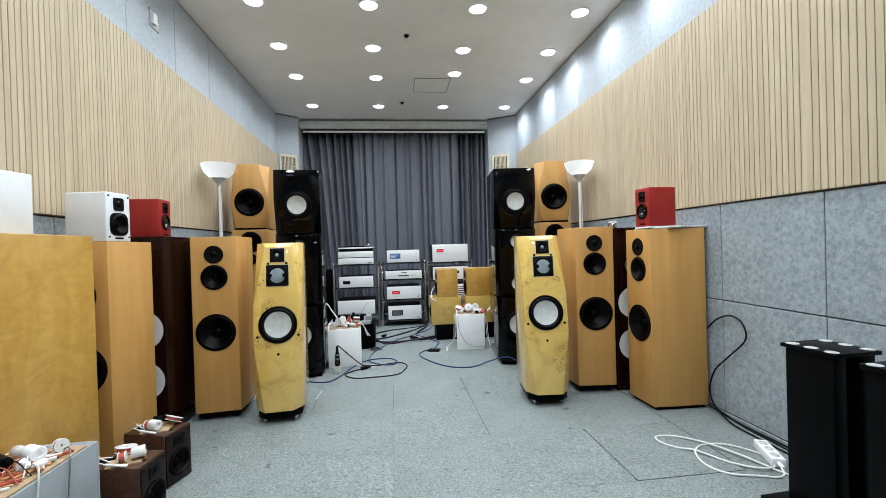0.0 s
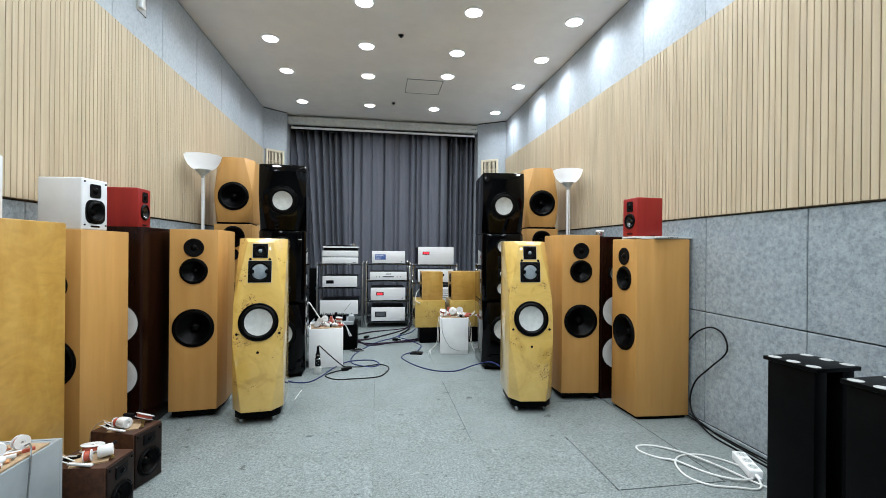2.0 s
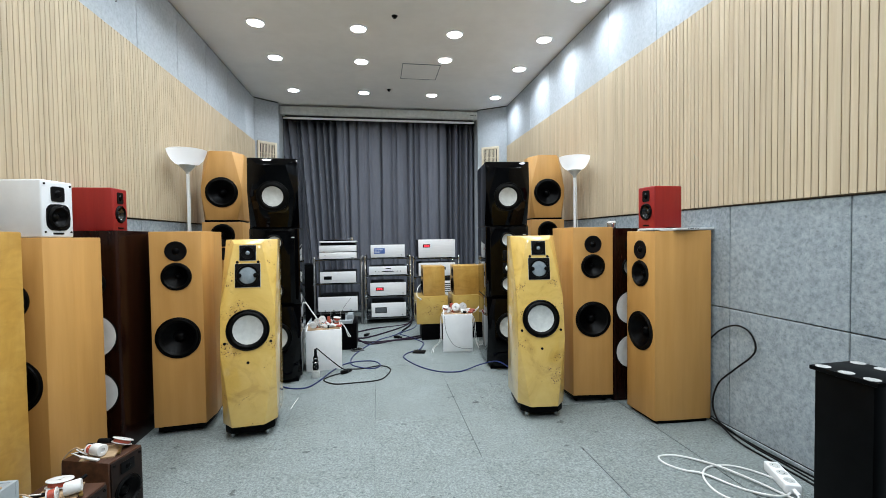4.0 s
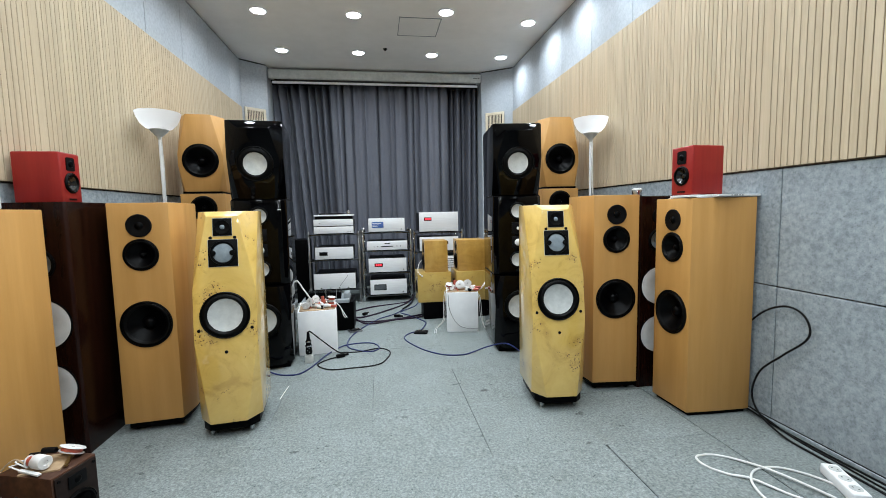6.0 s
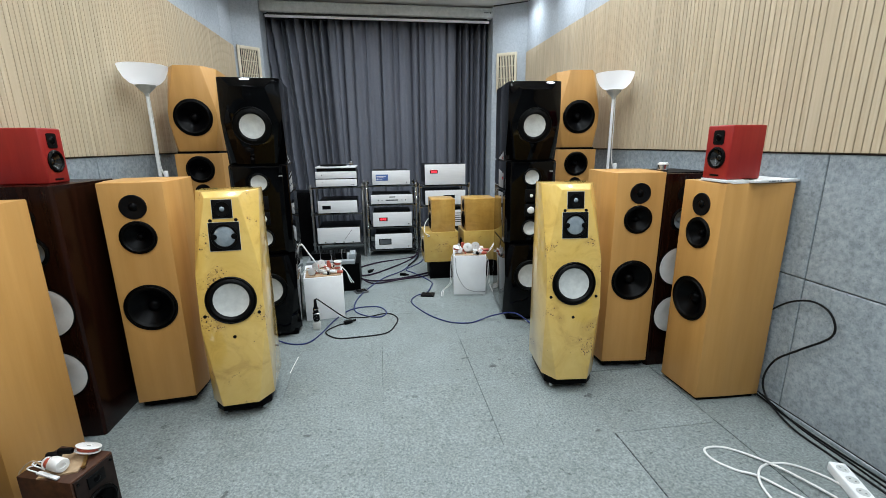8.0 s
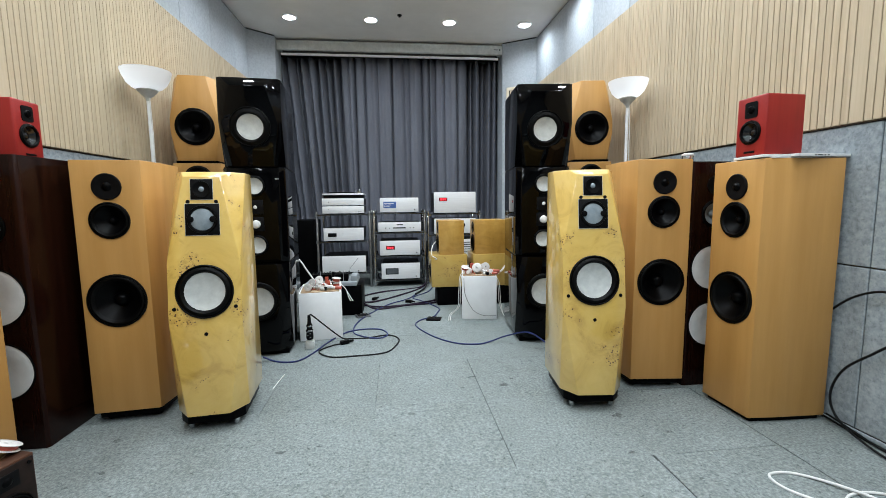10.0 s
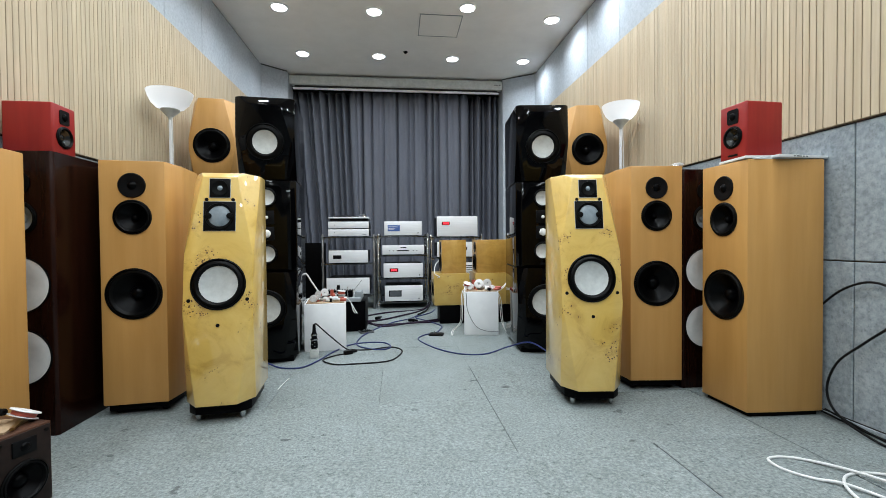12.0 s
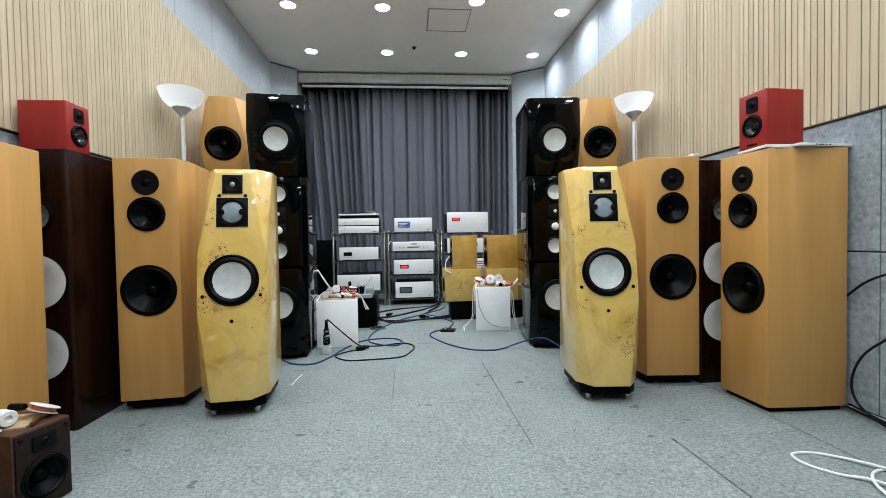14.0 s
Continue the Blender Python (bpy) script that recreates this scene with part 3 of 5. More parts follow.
# ---- loudspeakers ----
def burl_speaker(m, label):
    """Faceted floorstander: leaning front, cut upper and lower corners, on a black plinth."""
    s = thing("floorstanding_loudspeaker", m, label, "loudspeaker", "burl loudspeaker pair")
    W, D, Z0, Z1, LEAN = 0.136, 0.34, 0.075, 1.046, 0.116
    k = LEAN / (Z1 - Z0)
    tilt = -math.degrees(math.atan(k))

    def front(z):
        return k * (z - Z0)
    bm = box(-W, W, 0, D, Z0, Z1)
    cut(bm, (0, 0, Z0), (0, -1, k))
    ins = (0, 0.2, 0.6)
    for sx in (-1, 1):
        cut(bm, *plane_through((sx * 0.074, front(1.0), 1.0), (sx * W, front(0.68), 0.68), (sx * W, front(1.0) + 0.112, 1.0), ins))
        cut(bm, *plane_through((sx * 0.078, 0, Z0), (sx * W, front(0.46), 0.46), (sx * W, 0.078, Z0), ins))
    cut(bm, *plane_through((0, front(1.024), 1.024), (0.1, front(1.024), 1.024), (0, front(1.042) + 0.042, Z1), ins))
    rounded(bm, 0.004, 2)
    woof, mid = 0.567, 0.853
    bm = drilled(bm, [(0, front(woof), woof, 0.088, tilt, 0)])
    cab = part("cabinet", bm, BURL, s)
    flat_driver("woofer", s, 0, front(woof), woof, 0.108, PALE, tilt, "pale grey woofer in a broad black rubber roll", 0.70)
    for z, h, n in ((0.973, 0.041, "tweeter"), (mid, 0.063, "midrange")):
        d = part(n, box(-h, h, -0.004, 0.002, -h, h, 0.002), BLACK, s, "square black driver plate", pose(0, front(z), z, tilt))
        part("trim", joined(box(-h - .0012, h + .0012, -0.0025, 0.001, h, h + .0012), box(-h - .0012, h + .0012, -0.0025, 0.001, -h - .0012, -h), box(-h - .0012, -h, -0.0025, 0.001, -h, h), box(h, h + .0012, -0.0025, 0.001, -h, h)), PALE, d)
        if n == "tweeter":
            part("rim", turned([(h * 0.8, 0.004), (h * 0.78, 0.007), (h * 0.5, 0.005), (h * 0.26, 0.004)], 32), RUBBER, d)
            part("dome", turned([(h * 0.26, 0.004), (h * 0.2, 0.007), (h * 0.1, 0.009), (0, 0.0095)], 20), DOME, d)
        else:
            part("rim", turned([(h * 0.9, 0.004), (h * 0.86, 0.010), (h * 0.74, 0.009), (h * 0.70, 0.004)], 36), RUBBER, d)
            part("dome", turned([(h * 0.71, 0.004), (h * 0.5, 0.008), (h * 0.25, 0.010), (0, 0.0105)], 36), DOME, d)
            for sx in (-1, 1):
                part("lobe", turned([(h * 0.2, 0.006), (h * 0.2, 0.013), (h * 0.1, 0.014), (0, 0.014)], 18), RUBBER, d, "", pose(sx * h * 0.66, 0, 0))
    for x, z in ((-0.052, 0.924), (0.052, 0.924), (-0.113, 0.502), (0.113, 0.502), (0, 0.398)):
        part("grille_socket", turned([(0.0075, -0.001), (0.0075, 0.002), (0.004, 0.0025), (0, 0.001)], 14), BLACK, s, "", pose(x, front(z), z, tilt))
    part("plinth", prism([(-0.085, 0.025), (0.085, 0.025), (0.122, 0.065), (0.122, 0.32), (-0.122, 0.32), (-0.122, 0.065)], 0.034, Z0, 0.003), SATIN, s, "black plinth")
    for x, y in ((-0.085, 0.06), (0.085, 0.06), (-0.1, 0.29), (0.1, 0.29)):
        part("foot", turned([(0, 0), (0.006, 0.001), (0.012, 0.012), (0.012, 0.036), (0, 0.036)], 12, "z"), CHROME, s, "steel foot", pose(x, y, 0))
    return s


def tower(m, label, group="beech towers", shoulder=0.15):
    """Plain veneered tower that widens behind its front, three black drivers, on a recessed plinth."""
    s = thing("tower_loudspeaker", m, label, "loudspeaker", group)
    a = [(-0.125, 0), (0.125, 0), (shoulder, 0.13), (0.15, 0.33), (-0.15, 0.33), (-shoulder, 0.13)]
    bm = prism(a, 0.05, 1.093, 0.004)
    spec = (("tweeter", 0.988, 0.053), ("midrange", 0.853, 0.074), ("woofer", 0.525, 0.110))
    bm = drilled(bm, [(0, 0, z, r * 0.8, 0, 0) for _, z, r in spec[1:]])
    part("cabinet", bm, BEECH, s)
    for n, z, r in spec:
        if n == "tweeter":
            d = part(n, turned([(r, -0.001), (r, 0.004), (r * 0.95, 0.006), (r * 0.6, 0.005), (r * 0.42, 0.002), (r * 0.34, 0.002)], 36), BLACK, s, "", pose(0, 0, z))
            part("dome", turned([(r * 0.34, 0.002), (r * 0.25, 0.008), (r * 0.1, 0.011), (0, 0.0115)], 20), CONE, d)
        else:
            driver(n, s, 0, 0, z, r, CONE, cap=0.22 if n == "midrange" else 0.28, deep=0.4)
    part("plinth", prism([(x * 0.9, 0.02 + y * 0.9) for x, y in a], 0.022, 0.05, 0.002), SATIN, s, "black recessed plinth")
    for x, y in ((-0.09, 0.06), (0.09, 0.06), (-0.11, 0.28), (0.11, 0.28)):
        part("foot", turned([(0, 0), (0.010, 0.001), (0.014, 0.008), (0.014, 0.024), (0, 0.024)], 12, "z"), RUBBER, s, "", pose(x, y, 0))
    return s


def mahogany_speaker(m, label, h=1.082):
    s = thing("mahogany_loudspeaker", m, label, "loudspeaker", "mahogany loudspeaker pair")
    bm = prism([(-0.112, 0), (0.112, 0), (0.122, 0.01), (0.122, 0.40), (-0.122, 0.40), (-0.122, 0.01)], 0.0, h, 0.003)
    bm = drilled(bm, [(0, 0, 0.585, 0.09, 0, 0), (0, 0, 0.308, 0.09, 0, 0), (0, 0, 0.84, 0.05, 0, 0)])
    part("cabinet", bm, MAHOGANY, s)
    for z in (0.585, 0.308):
        d = part("woofer", turned([(0.1085, -0.002), (0.1085, 0.004), (0.105, 0.006), (0.1035, 0.004)], 44), RUBBER, s, "", pose(0, 0, z))
        part("cone", turned([(0.1045, 0.004), (0.09, 0.006), (0.05, 0.001), (0.02, -0.004), (0, -0.005)], 44), BONE, d, "white woofer cone")
    driver("midrange", s, 0, 0, 0.84, 0.066, DOME, cap=0.3, deep=0.3)
    d = part("tweeter", turned([(0.045, -0.001), (0.045, 0.004), (0.03, 0.004), (0.018, 0.002)], 28), BLACK, s, "", pose(0, 0, 0.975))
    part("dome", turned([(0.018, 0.002), (0.012, 0.008), (0, 0.010)], 16), CONE, d)
    return s


def black_speaker(m, label):
    """Tall gloss-black three-module loudspeaker; the head leans forward and has cut corners."""
    s = thing("three_module_loudspeaker", m, label, "loudspeaker", "black loudspeaker pair")
    W, D = 0.172, 0.50
    bm = box(-W, W, -0.02, D, 1.128, 1.627)
    k = 0.07 / 0.5
    cut(bm, (0, 0, 1.628), (0, -1, -k))
    ins = (0, 0.25, 1.35)

    def fy(z):
        return k * (1.628 - z)
    for sx in (-1, 1):
        cut(bm, *plane_through((sx * 0.095, fy(1.574), 1.574), (sx * 0.150, fy(1.38), 1.38), (sx * W, 0.062, 1.574), ins))
        cut(bm, *plane_through((sx * 0.115, fy(1.128), 1.128), (sx * 0.150, fy(1.36), 1.36), (sx * W, 0.13, 1.128), ins))
    cut(bm, *plane_through((0, fy(1.574), 1.574), (0.1, fy(1.574), 1.574), (0, 0.050, 1.627), ins))
    tilt = math.degrees(math.atan(k))
    bm = drilled(rounded(bm, 0.003), [(0, fy(1.352), 1.352, 0.09, tilt, 0)])
    part("head_cabinet", bm, GLOSS, s, "gloss black head module")
    flat_driver("head_woofer", s, 0, fy(1.352), 1.352, 0.112, PALE, tilt, "pale grey woofer cone", 0.64)
    bm = prism([(-0.14, 0.05), (0.14, 0.05), (W, 0.09), (W, D), (-W, D), (-W, 0.09)], 0.565, 1.120, 0.003)
    spec = (("upper_midrange", 1.017, 0.062, PALE), ("lower_midrange", 0.668, 0.062, PALE))
    bm = drilled(bm, [(0, 0.05, z, r * 0.8, 0, 0) for _, z, r, _ in spec])
    part("middle_cabinet", bm, GLOSS, s, "gloss black middle module")
    for n, z, r, c in spec:
        flat_driver(n, s, 0, 0.05, z, r, c, 0, "pale driver cone", 0.76)
    for z, r in ((0.893, 0.011), (0.793, 0.025)):
        d = part("tweeter", box(-0.045, 0.045, 0.046, 0.052, z - 0.042, z + 0.042, 0.002), BLACK, s)
        part("dome", turned([(r, 0.0), (r * 0.8, r * 0.35), (r * 0.4, r * 0.5), (0, r * 0.55)], 20), BONE, d, "", pose(0, 0.046, z))
    bm = box(-W, W, 0.0, D, 0.03, 0.557)
    for sx in (-1, 1):
        cut(bm, *plane_through((sx * 0.11, 0, 0.557), (sx * 0.15, 0, 0.35), (sx * W, 0.07, 0.557), (0, 0.25, 0.3)))
        cut(bm, *plane_through((sx * 0.10, 0, 0.03), (sx * 0.15, 0, 0.30), (sx * W, 0.09, 0.03), (0, 0.25, 0.3)))
    bm = drilled(rounded(bm, 0.003), [(0, 0, 0.338, 0.09, 0, 0)])
    part("bass_cabinet", bm, GLOSS, s, "gloss black bass module")
    flat_driver("bass_woofer", s, 0, 0, 0.338, 0.115, PALE, 0, "pale grey woofer cone", 0.72)
    for z in (1.1205, 0.5575):
        part("joint_strip", box(-0.168, 0.168, 0.094, D - 0.01, z, z + 0.007), BLACK, s)
    part("plinth", box(-0.15, 0.15, 0.04, D - 0.02, 0, 0.03, 0.002), SATIN, s)
    part("badge", box(0.118, 0.140, 0.047, 0.050, 1.055, 1.059), SILVER, s, "small silver badge")
    return s


def beech_stack(m, label):
    """Beech bass cabinet with a faceted head module standing on it."""
    s = thing("stacked_loudspeaker", m, label, "loudspeaker", "beech stack pair")
    W, D = 0.150, 0.42
    bm = box(-W, W, 0, D, 1.206, 1.762)
    ins = (0, 0.2, 1.42)
    for sx in (-1, 1):
        cut(bm, *plane_through((sx * 0.082, 0, 1.762), (sx * W, 0, 1.47), (sx * W, 0.13, 1.762), ins))
        cut(bm, *plane_through((sx * 0.115, 0, 1.206), (sx * W, 0, 1.40), (sx * W, 0.08, 1.206), ins))
    bm = drilled(rounded(bm, 0.003), [(0, 0, 1.43, 0.098, 0, 0)])
    part("head_cabinet", bm, BEECH, s, "faceted beech head module")
    driver("head_woofer", s, 0, 0, 1.43, 0.122, CONE, cap=0.26, deep=0.42)
    bm = box(-0.15, 0.15, 0.0, D, 0.03, 1.190, 0.004)
    bm = drilled(bm, [(0, 0, 1.082, 0.072, 0, 0), (0, 0, 0.60, 0.072, 0, 0)])
    part("lower_cabinet", bm, BEECH, s)
    for z in (1.082, 0.60):
        driver("midrange", s, 0, 0, z, 0.092, CONE, cap=0.24, deep=0.4)
    part("tweeter", turned([(0.05, -0.001), (0.05, 0.004), (0.02, 0.003), (0.014, 0.008), (0, 0.010)], 28), BLACK, s, "", pose(0, 0, 0.93))
    part("spacer", box(-0.13, 0.13, 0.006, D - 0.03, 1.190, 1.206), SATIN, s, "black gap strip")
    part("plinth", box(-0.13, 0.13, 0.02, D - 0.02, 0, 0.03, 0.002), SATIN, s)
    return s


def bookshelf(m, label, material, group, w=0.065, d=0.18, h=0.225, sub=False):
    """Small two-way loudspeaker with a rounded cabinet, square-edged drivers and a slot port."""
    s = thing("bookshelf_loudspeaker", m, label, "loudspeaker", group)
    bm = box(-w, w, 0, d, 0, h, 0.007, 3)
    white = material is WHITE_LACQUER
    r, wz, tz = (w * 0.66, h * 0.355, h * 0.765) if white else (w * 0.70, h * 0.40, h * 0.775)
    bm = drilled(bm, [(0, 0, wz, r * 0.8, 0, 0)])
    part("cabinet", bm, material, s)
    driver("woofer", s, 0, -0.003 if white else 0, wz, r, CONE if white else WETCONE, cap=0.36, deep=0.38)

    def plate(a, b, c):
        """A flat plate with round corners, facing the listener."""
        arc = [(math.cos(k * math.pi / 8), math.sin(k * math.pi / 8)) for k in range(16)]
        bm = prism([((a - c) * (1 if x > 0.01 else -1 if x < -0.01 else 0) + c * x, (b - c) * (1 if y > 0.01 else -1 if y < -0.01 else 0) + c * y) for x, y in arc], 0, 0.004)
        bmesh.ops.transform(bm, matrix=pose(0, 0, 0, 90, 0, 0), verts=bm.verts[:])
        return bm
    if white:
        part("woofer_plate", drilled(plate(r * 1.14, r * 1.12, r * 0.74), [(0, 0, 0, r * 0.85, 0, 0)]), BLACK, s, "black woofer frame with round corners", pose(0, 0.001, wz))
    t = part("tweeter", plate(w * 0.42, h * 0.135, w * 0.16), BLACK, s, "", pose(0, 0.001, tz))
    part("dome", turned([(0.016, 0.004), (0.011, 0.010), (0, 0.012)], 18), CONE, t)
    part("port_slot", box(-0.024, 0.024, -0.002, 0.001, 0.012, 0.020, 0.001), BLACK, s)
    for sx in (-1, 1) if white else ():
        for z in (0.022, h - 0.016):
            part("grille_peg", turned([(0.004, 0), (0.004, 0.003), (0, 0.0035)], 10), BLACK, s, "", pose(sx * (w - 0.014), 0, z))
    return s


burl_speaker(pose(-0.636, 2.582, 0, 0, 0, 5.5), "yellow burl veneer floorstander with faceted front and grey woofer")
burl_speaker(pose(0.962, 2.541, 0, 0, 0, -5.5), "yellow burl veneer floorstander with faceted front and grey woofer")
tower(pose(-1.018, 2.722, 0, 0, 0, 6.0), "beech veneer tower loudspeaker with three black drivers")
tower(pose(1.352, 2.718, 0, 0, 0, -6.2), "beech veneer tower loudspeaker with three black drivers")
tower(pose(1.522, 2.497, -0.03, 0, 0, -88.3), "beech veneer tower turned sideways, carrying papers and red speaker", shoulder=0.1385)
tower(pose(-1.338, 2.10, -0.03, 0, 0, 2.0) @ Matrix.Diagonal((0.94, 1, 1, 1)), "beech veneer tower carrying a small white speaker")
mahogany_speaker(pose(-1.326, 2.553, 0, 0, 0, 0), "dark mahogany floorstander with two white woofers", 1.097)
mahogany_speaker(pose(1.620, 2.735, 0, 0, 0, 0), "dark mahogany floorstander with two white woofers")
black_speaker(pose(-0.690, 3.445, 0, 0, 0, 5.0), "tall gloss black three-module loudspeaker with pale cones")
black_speaker(pose(1.055, 3.455, 0, 0, 0, -5.0), "tall gloss black three-module loudspeaker with pale cones")
beech_stack(pose(-1.195, 3.96, 0, 0, 0, 6.0), "tall beech loudspeaker with faceted head on top")
beech_stack(pose(1.552, 3.90, 0, 0, 0, -6.0), "tall beech loudspeaker with faceted head on top")

# near maple cabinet
s = thing("maple_loudspeaker", pose(-1.333, 1.47, 0), "large figured maple loudspeaker cabinet beside the felt wall", "loudspeaker")
part("cabinet", drilled(box(-0.143, 0.143, 0, 0.50, 0.03, 1.083, 0.006), [(0, 0, 0.55, 0.09, 0, 0)]), MAPLE, s)
driver("woofer", s, 0, 0, 0.55, 0.112, CONE)
part("plinth", box(-0.125, 0.125, 0.02, 0.48, 0, 0.03, 0.002), SATIN, s)

bookshelf(pose(-1.281, 2.728, 1.097, 0, 0, 91), "red bookshelf speaker standing on the mahogany loudspeaker", RED, "red bookshelf pair", 0.065, 0.185, 0.221)
bookshelf(pose(1.536, 2.463, 1.078, 0, 0, -86), "red bookshelf speaker standing on white papers", RED, "red bookshelf pair", 0.067, 0.176, 0.232)
bookshelf(pose(-1.215, 2.185, 1.063, 0, 0, 82), "white bookshelf speaker standing on the beech tower", WHITE_LACQUER, "white bookshelf pair", 0.072, 0.19, 0.225)
bookshelf(pose(-1.40, 1.86, 1.083, 0, 0, 172), "white bookshelf speaker standing on the maple cabinet", WHITE_LACQUER, "white bookshelf pair", 0.085, 0.17, 0.235)


# ---- racks and electronics ----
def rack(m, label, x0, x1, shelves, post, glass, depth=0.50):
    s = thing("hifi_rack", m, label, "rack", "hi-fi racks")
    top = max(shelves)
    for z in shelves:
        part("shelf", box(x0 + 0.012, x1 - 0.012, 0.0, depth, z - 0.016, z - 0.004, 0.002), glass, s, "dark glass shelf")
    for x in (x0, x1):
        for y in (0.03, depth - 0.03):
            p = part("post", turned([(0.013, 0), (0.013, top + 0.02), (0.009, top + 0.026), (0, top + 0.026)], 14, "z"), post, s, "", pose(x, y, 0))
            for z in shelves:
                part("collar", turned([(0.013, z - 0.024), (0.020, z - 0.022), (0.020, z + 0.004), (0.013, z + 0.006)], 14, "z"), post, p)
                part("clamp", box(0.0 if x == x0 else -0.03, 0.03 if x == x0 else 0.0, -0.008, 0.008, z - 0.026, z - 0.015), post, p)
    return s


def component(m, label, w, h, d, kind="amplifier", bars=(), screen=None, knobs=()):
    """A hi-fi unit: case, thicker faceplate, feet and what its front carries."""
    d *= 1.25
    s = thing(kind, m, label, "hi-fi component", "hi-fi units")
    part("case", box(-w / 2 + 0.006, w / 2 - 0.006, 0.01, d, 0.012, h - 0.004, 0.003), CASEBLACK, s, "black steel case")
    f = part("faceplate", box(-w / 2, w / 2, 0, 0.012, 0.010, h, 0.002), SILVER, s, "brushed silver faceplate")
    if screen:
        x0, x1, z0, z1, mat, writing = screen
        d2 = part("display", box(x0, x1, -0.002, 0.004, z0, z1, 0.001), mat, s)
        for (a, b, c, e, mm) in writing:
            part("display_bar", box(a, b, -0.0035, 0.0, c, e), mm, d2)
    for x0, x1, z0, z1 in bars:
        part("slot", box(x0, x1, -0.0015, 0.003, z0, z1), BLACK, s)
    for x, z, r in knobs:
        part("button", turned([(r, 0), (r, 0.004), (r * 0.8, 0.005), (0, 0.005)], 14), CHROME if r > 0.006 else BLACK, s, "", pose(x, 0, z))
    for sx in (-1, 1):
        for y in (0.05, d - 0.05):
            part("foot", turned([(0, 0), (0.018, 0), (0.018, 0.012), (0, 0.012)], 12, "z"), RUBBER, s, "", pose(sx * (w / 2 - 0.05), y, 0))
    return s


RY = 5.49
rack(pose(0, RY, 0), "hi-fi rack with grey tube posts and dark glass", -0.705, -0.155, (0.795, 0.505, 0.165), GUNMETAL, DARKGLASS)
rack(pose(0, RY, 0), "hi-fi rack with ringed chrome posts and dark glass", -0.108, 0.437, (0.800, 0.590, 0.335, 0.075), CHROME, DARKGLASS)
rack(pose(0, RY + 0.05, 0), "hi-fi rack with thin chrome posts and dark glass", 0.480, 1.055, (0.785, 0.555, 0.30, 0.075), CHROME, DARKGLASS)
AX = -0.425
component(pose(AX, RY + 0.01, 0.791), "silver preamplifier under the turntable", 0.435, 0.085, 0.36, "preamplifier", knobs=((-0.15, 0.052, 0.003),), bars=((0.15, 0.19, 0.022, 0.026),))
component(pose(AX, RY + 0.01, 0.876), "silver preamplifier under the turntable", 0.435, 0.083, 0.36, "preamplifier", knobs=((-0.15, 0.045, 0.004),))
t = thing("turntable", pose(AX, RY + 0.02, 0.959), "slim turntable with silver plinth and dark platter on preamplifier", "turntable")
part("base", box(-0.205, 0.205, 0.02, 0.33, 0.0, 0.035, 0.004), BLACK, t)
part("plinth", box(-0.215, 0.215, 0.0, 0.35, 0.035, 0.052, 0.004), SILVER, t)
part("platter", turned([(0, 0.052), (0.145, 0.052), (0.145, 0.066), (0.14, 0.068), (0, 0.068)], 40, "z"), BLACK, t, "", pose(-0.04, 0.17, 0))
part("spindle", turned([(0.01, 0.068), (0.01, 0.08), (0, 0.081)], 12, "z"), CHROME, t, "", pose(-0.04, 0.17, 0))
part("tonearm", joined(tube([(0.15, 0.28, 0.085), (0.155, 0.16, 0.085), (0.11, 0.07, 0.078)], 0.004), turned([(0.022, 0.052), (0.022, 0.085), (0.012, 0.1), (0, 0.1)], 16, "z", None, pose(0.15, 0.27, 0))), CHROME, t, "chrome tonearm")
red = [(-0.172, -0.155, 0.085, 0.100, LEDRED), (-0.150, -0.136, 0.085, 0.100, LEDRED), (-0.131, -0.115, 0.085, 0.100, LEDRED)]
component(pose(AX - 0.003, RY, 0.501), "silver power amplifier with small black window", 0.42, 0.145, 0.37, screen=(-0.165, -0.075, 0.052, 0.092, BLACK, ()))
component(pose(AX - 0.01, RY, 0.161), "large silver power amplifier on the lowest shelf", 0.46, 0.185, 0.38, knobs=tuple((x, 0.020, 0.008) for x in (-0.15, -0.05, 0.05, 0.15)))
part("groove", box(-0.0015, 0.0015, -0.001, 0.003, -0.075, 0.075), BLACK, bpy.data.objects["amplifier.001"], "", pose(0.10, 0, 0.10, 0, 38, 0))
CX = 0.168
component(pose(CX - 0.002, RY + 0.01, 0.796), "silver music streamer with blue text display", 0.412, 0.163, 0.36, "streamer",
          screen=(-0.168, -0.035, 0.055, 0.122, SCREENBLUE, [(-0.160, -0.06, 0.100, 0.106, WHITE), (-0.160, -0.085, 0.085, 0.090, WHITE), (-0.160, -0.10, 0.070, 0.074, WHITE)]), knobs=((0.165, 0.035, 0.006),))
component(pose(CX - 0.002, RY, 0.586), "slim silver disc player with tray", 0.458, 0.112, 0.34, "disc_player", bars=((-0.07, 0.065, 0.045, 0.056), (-0.03, 0.035, 0.080, 0.090)),
          knobs=tuple((x, 0.05, 0.005) for x in (-0.15, -0.11, 0.11, 0.15)))
component(pose(CX - 0.004, RY, 0.331), "silver digital converter with red display", 0.432, 0.168, 0.36, "converter", screen=(-0.150, -0.055, 0.072, 0.112, DARKRED,
          [(-0.135, -0.118, 0.082, 0.102, LEDRED), (-0.112, -0.095, 0.082, 0.102, LEDRED), (-0.089, -0.072, 0.082, 0.102, LEDRED)]), knobs=((0.18, 0.035, 0.006),))
component(pose(CX, RY, 0.071), "silver amplifier with wide grey display", 0.418, 0.182, 0.37, screen=(-0.165, -0.025, 0.060, 0.128, BLACK, [(-0.155, -0.035, 0.068, 0.120, SCREENGREY)]), knobs=((0.165, 0.035, 0.007),))
BX = 0.775
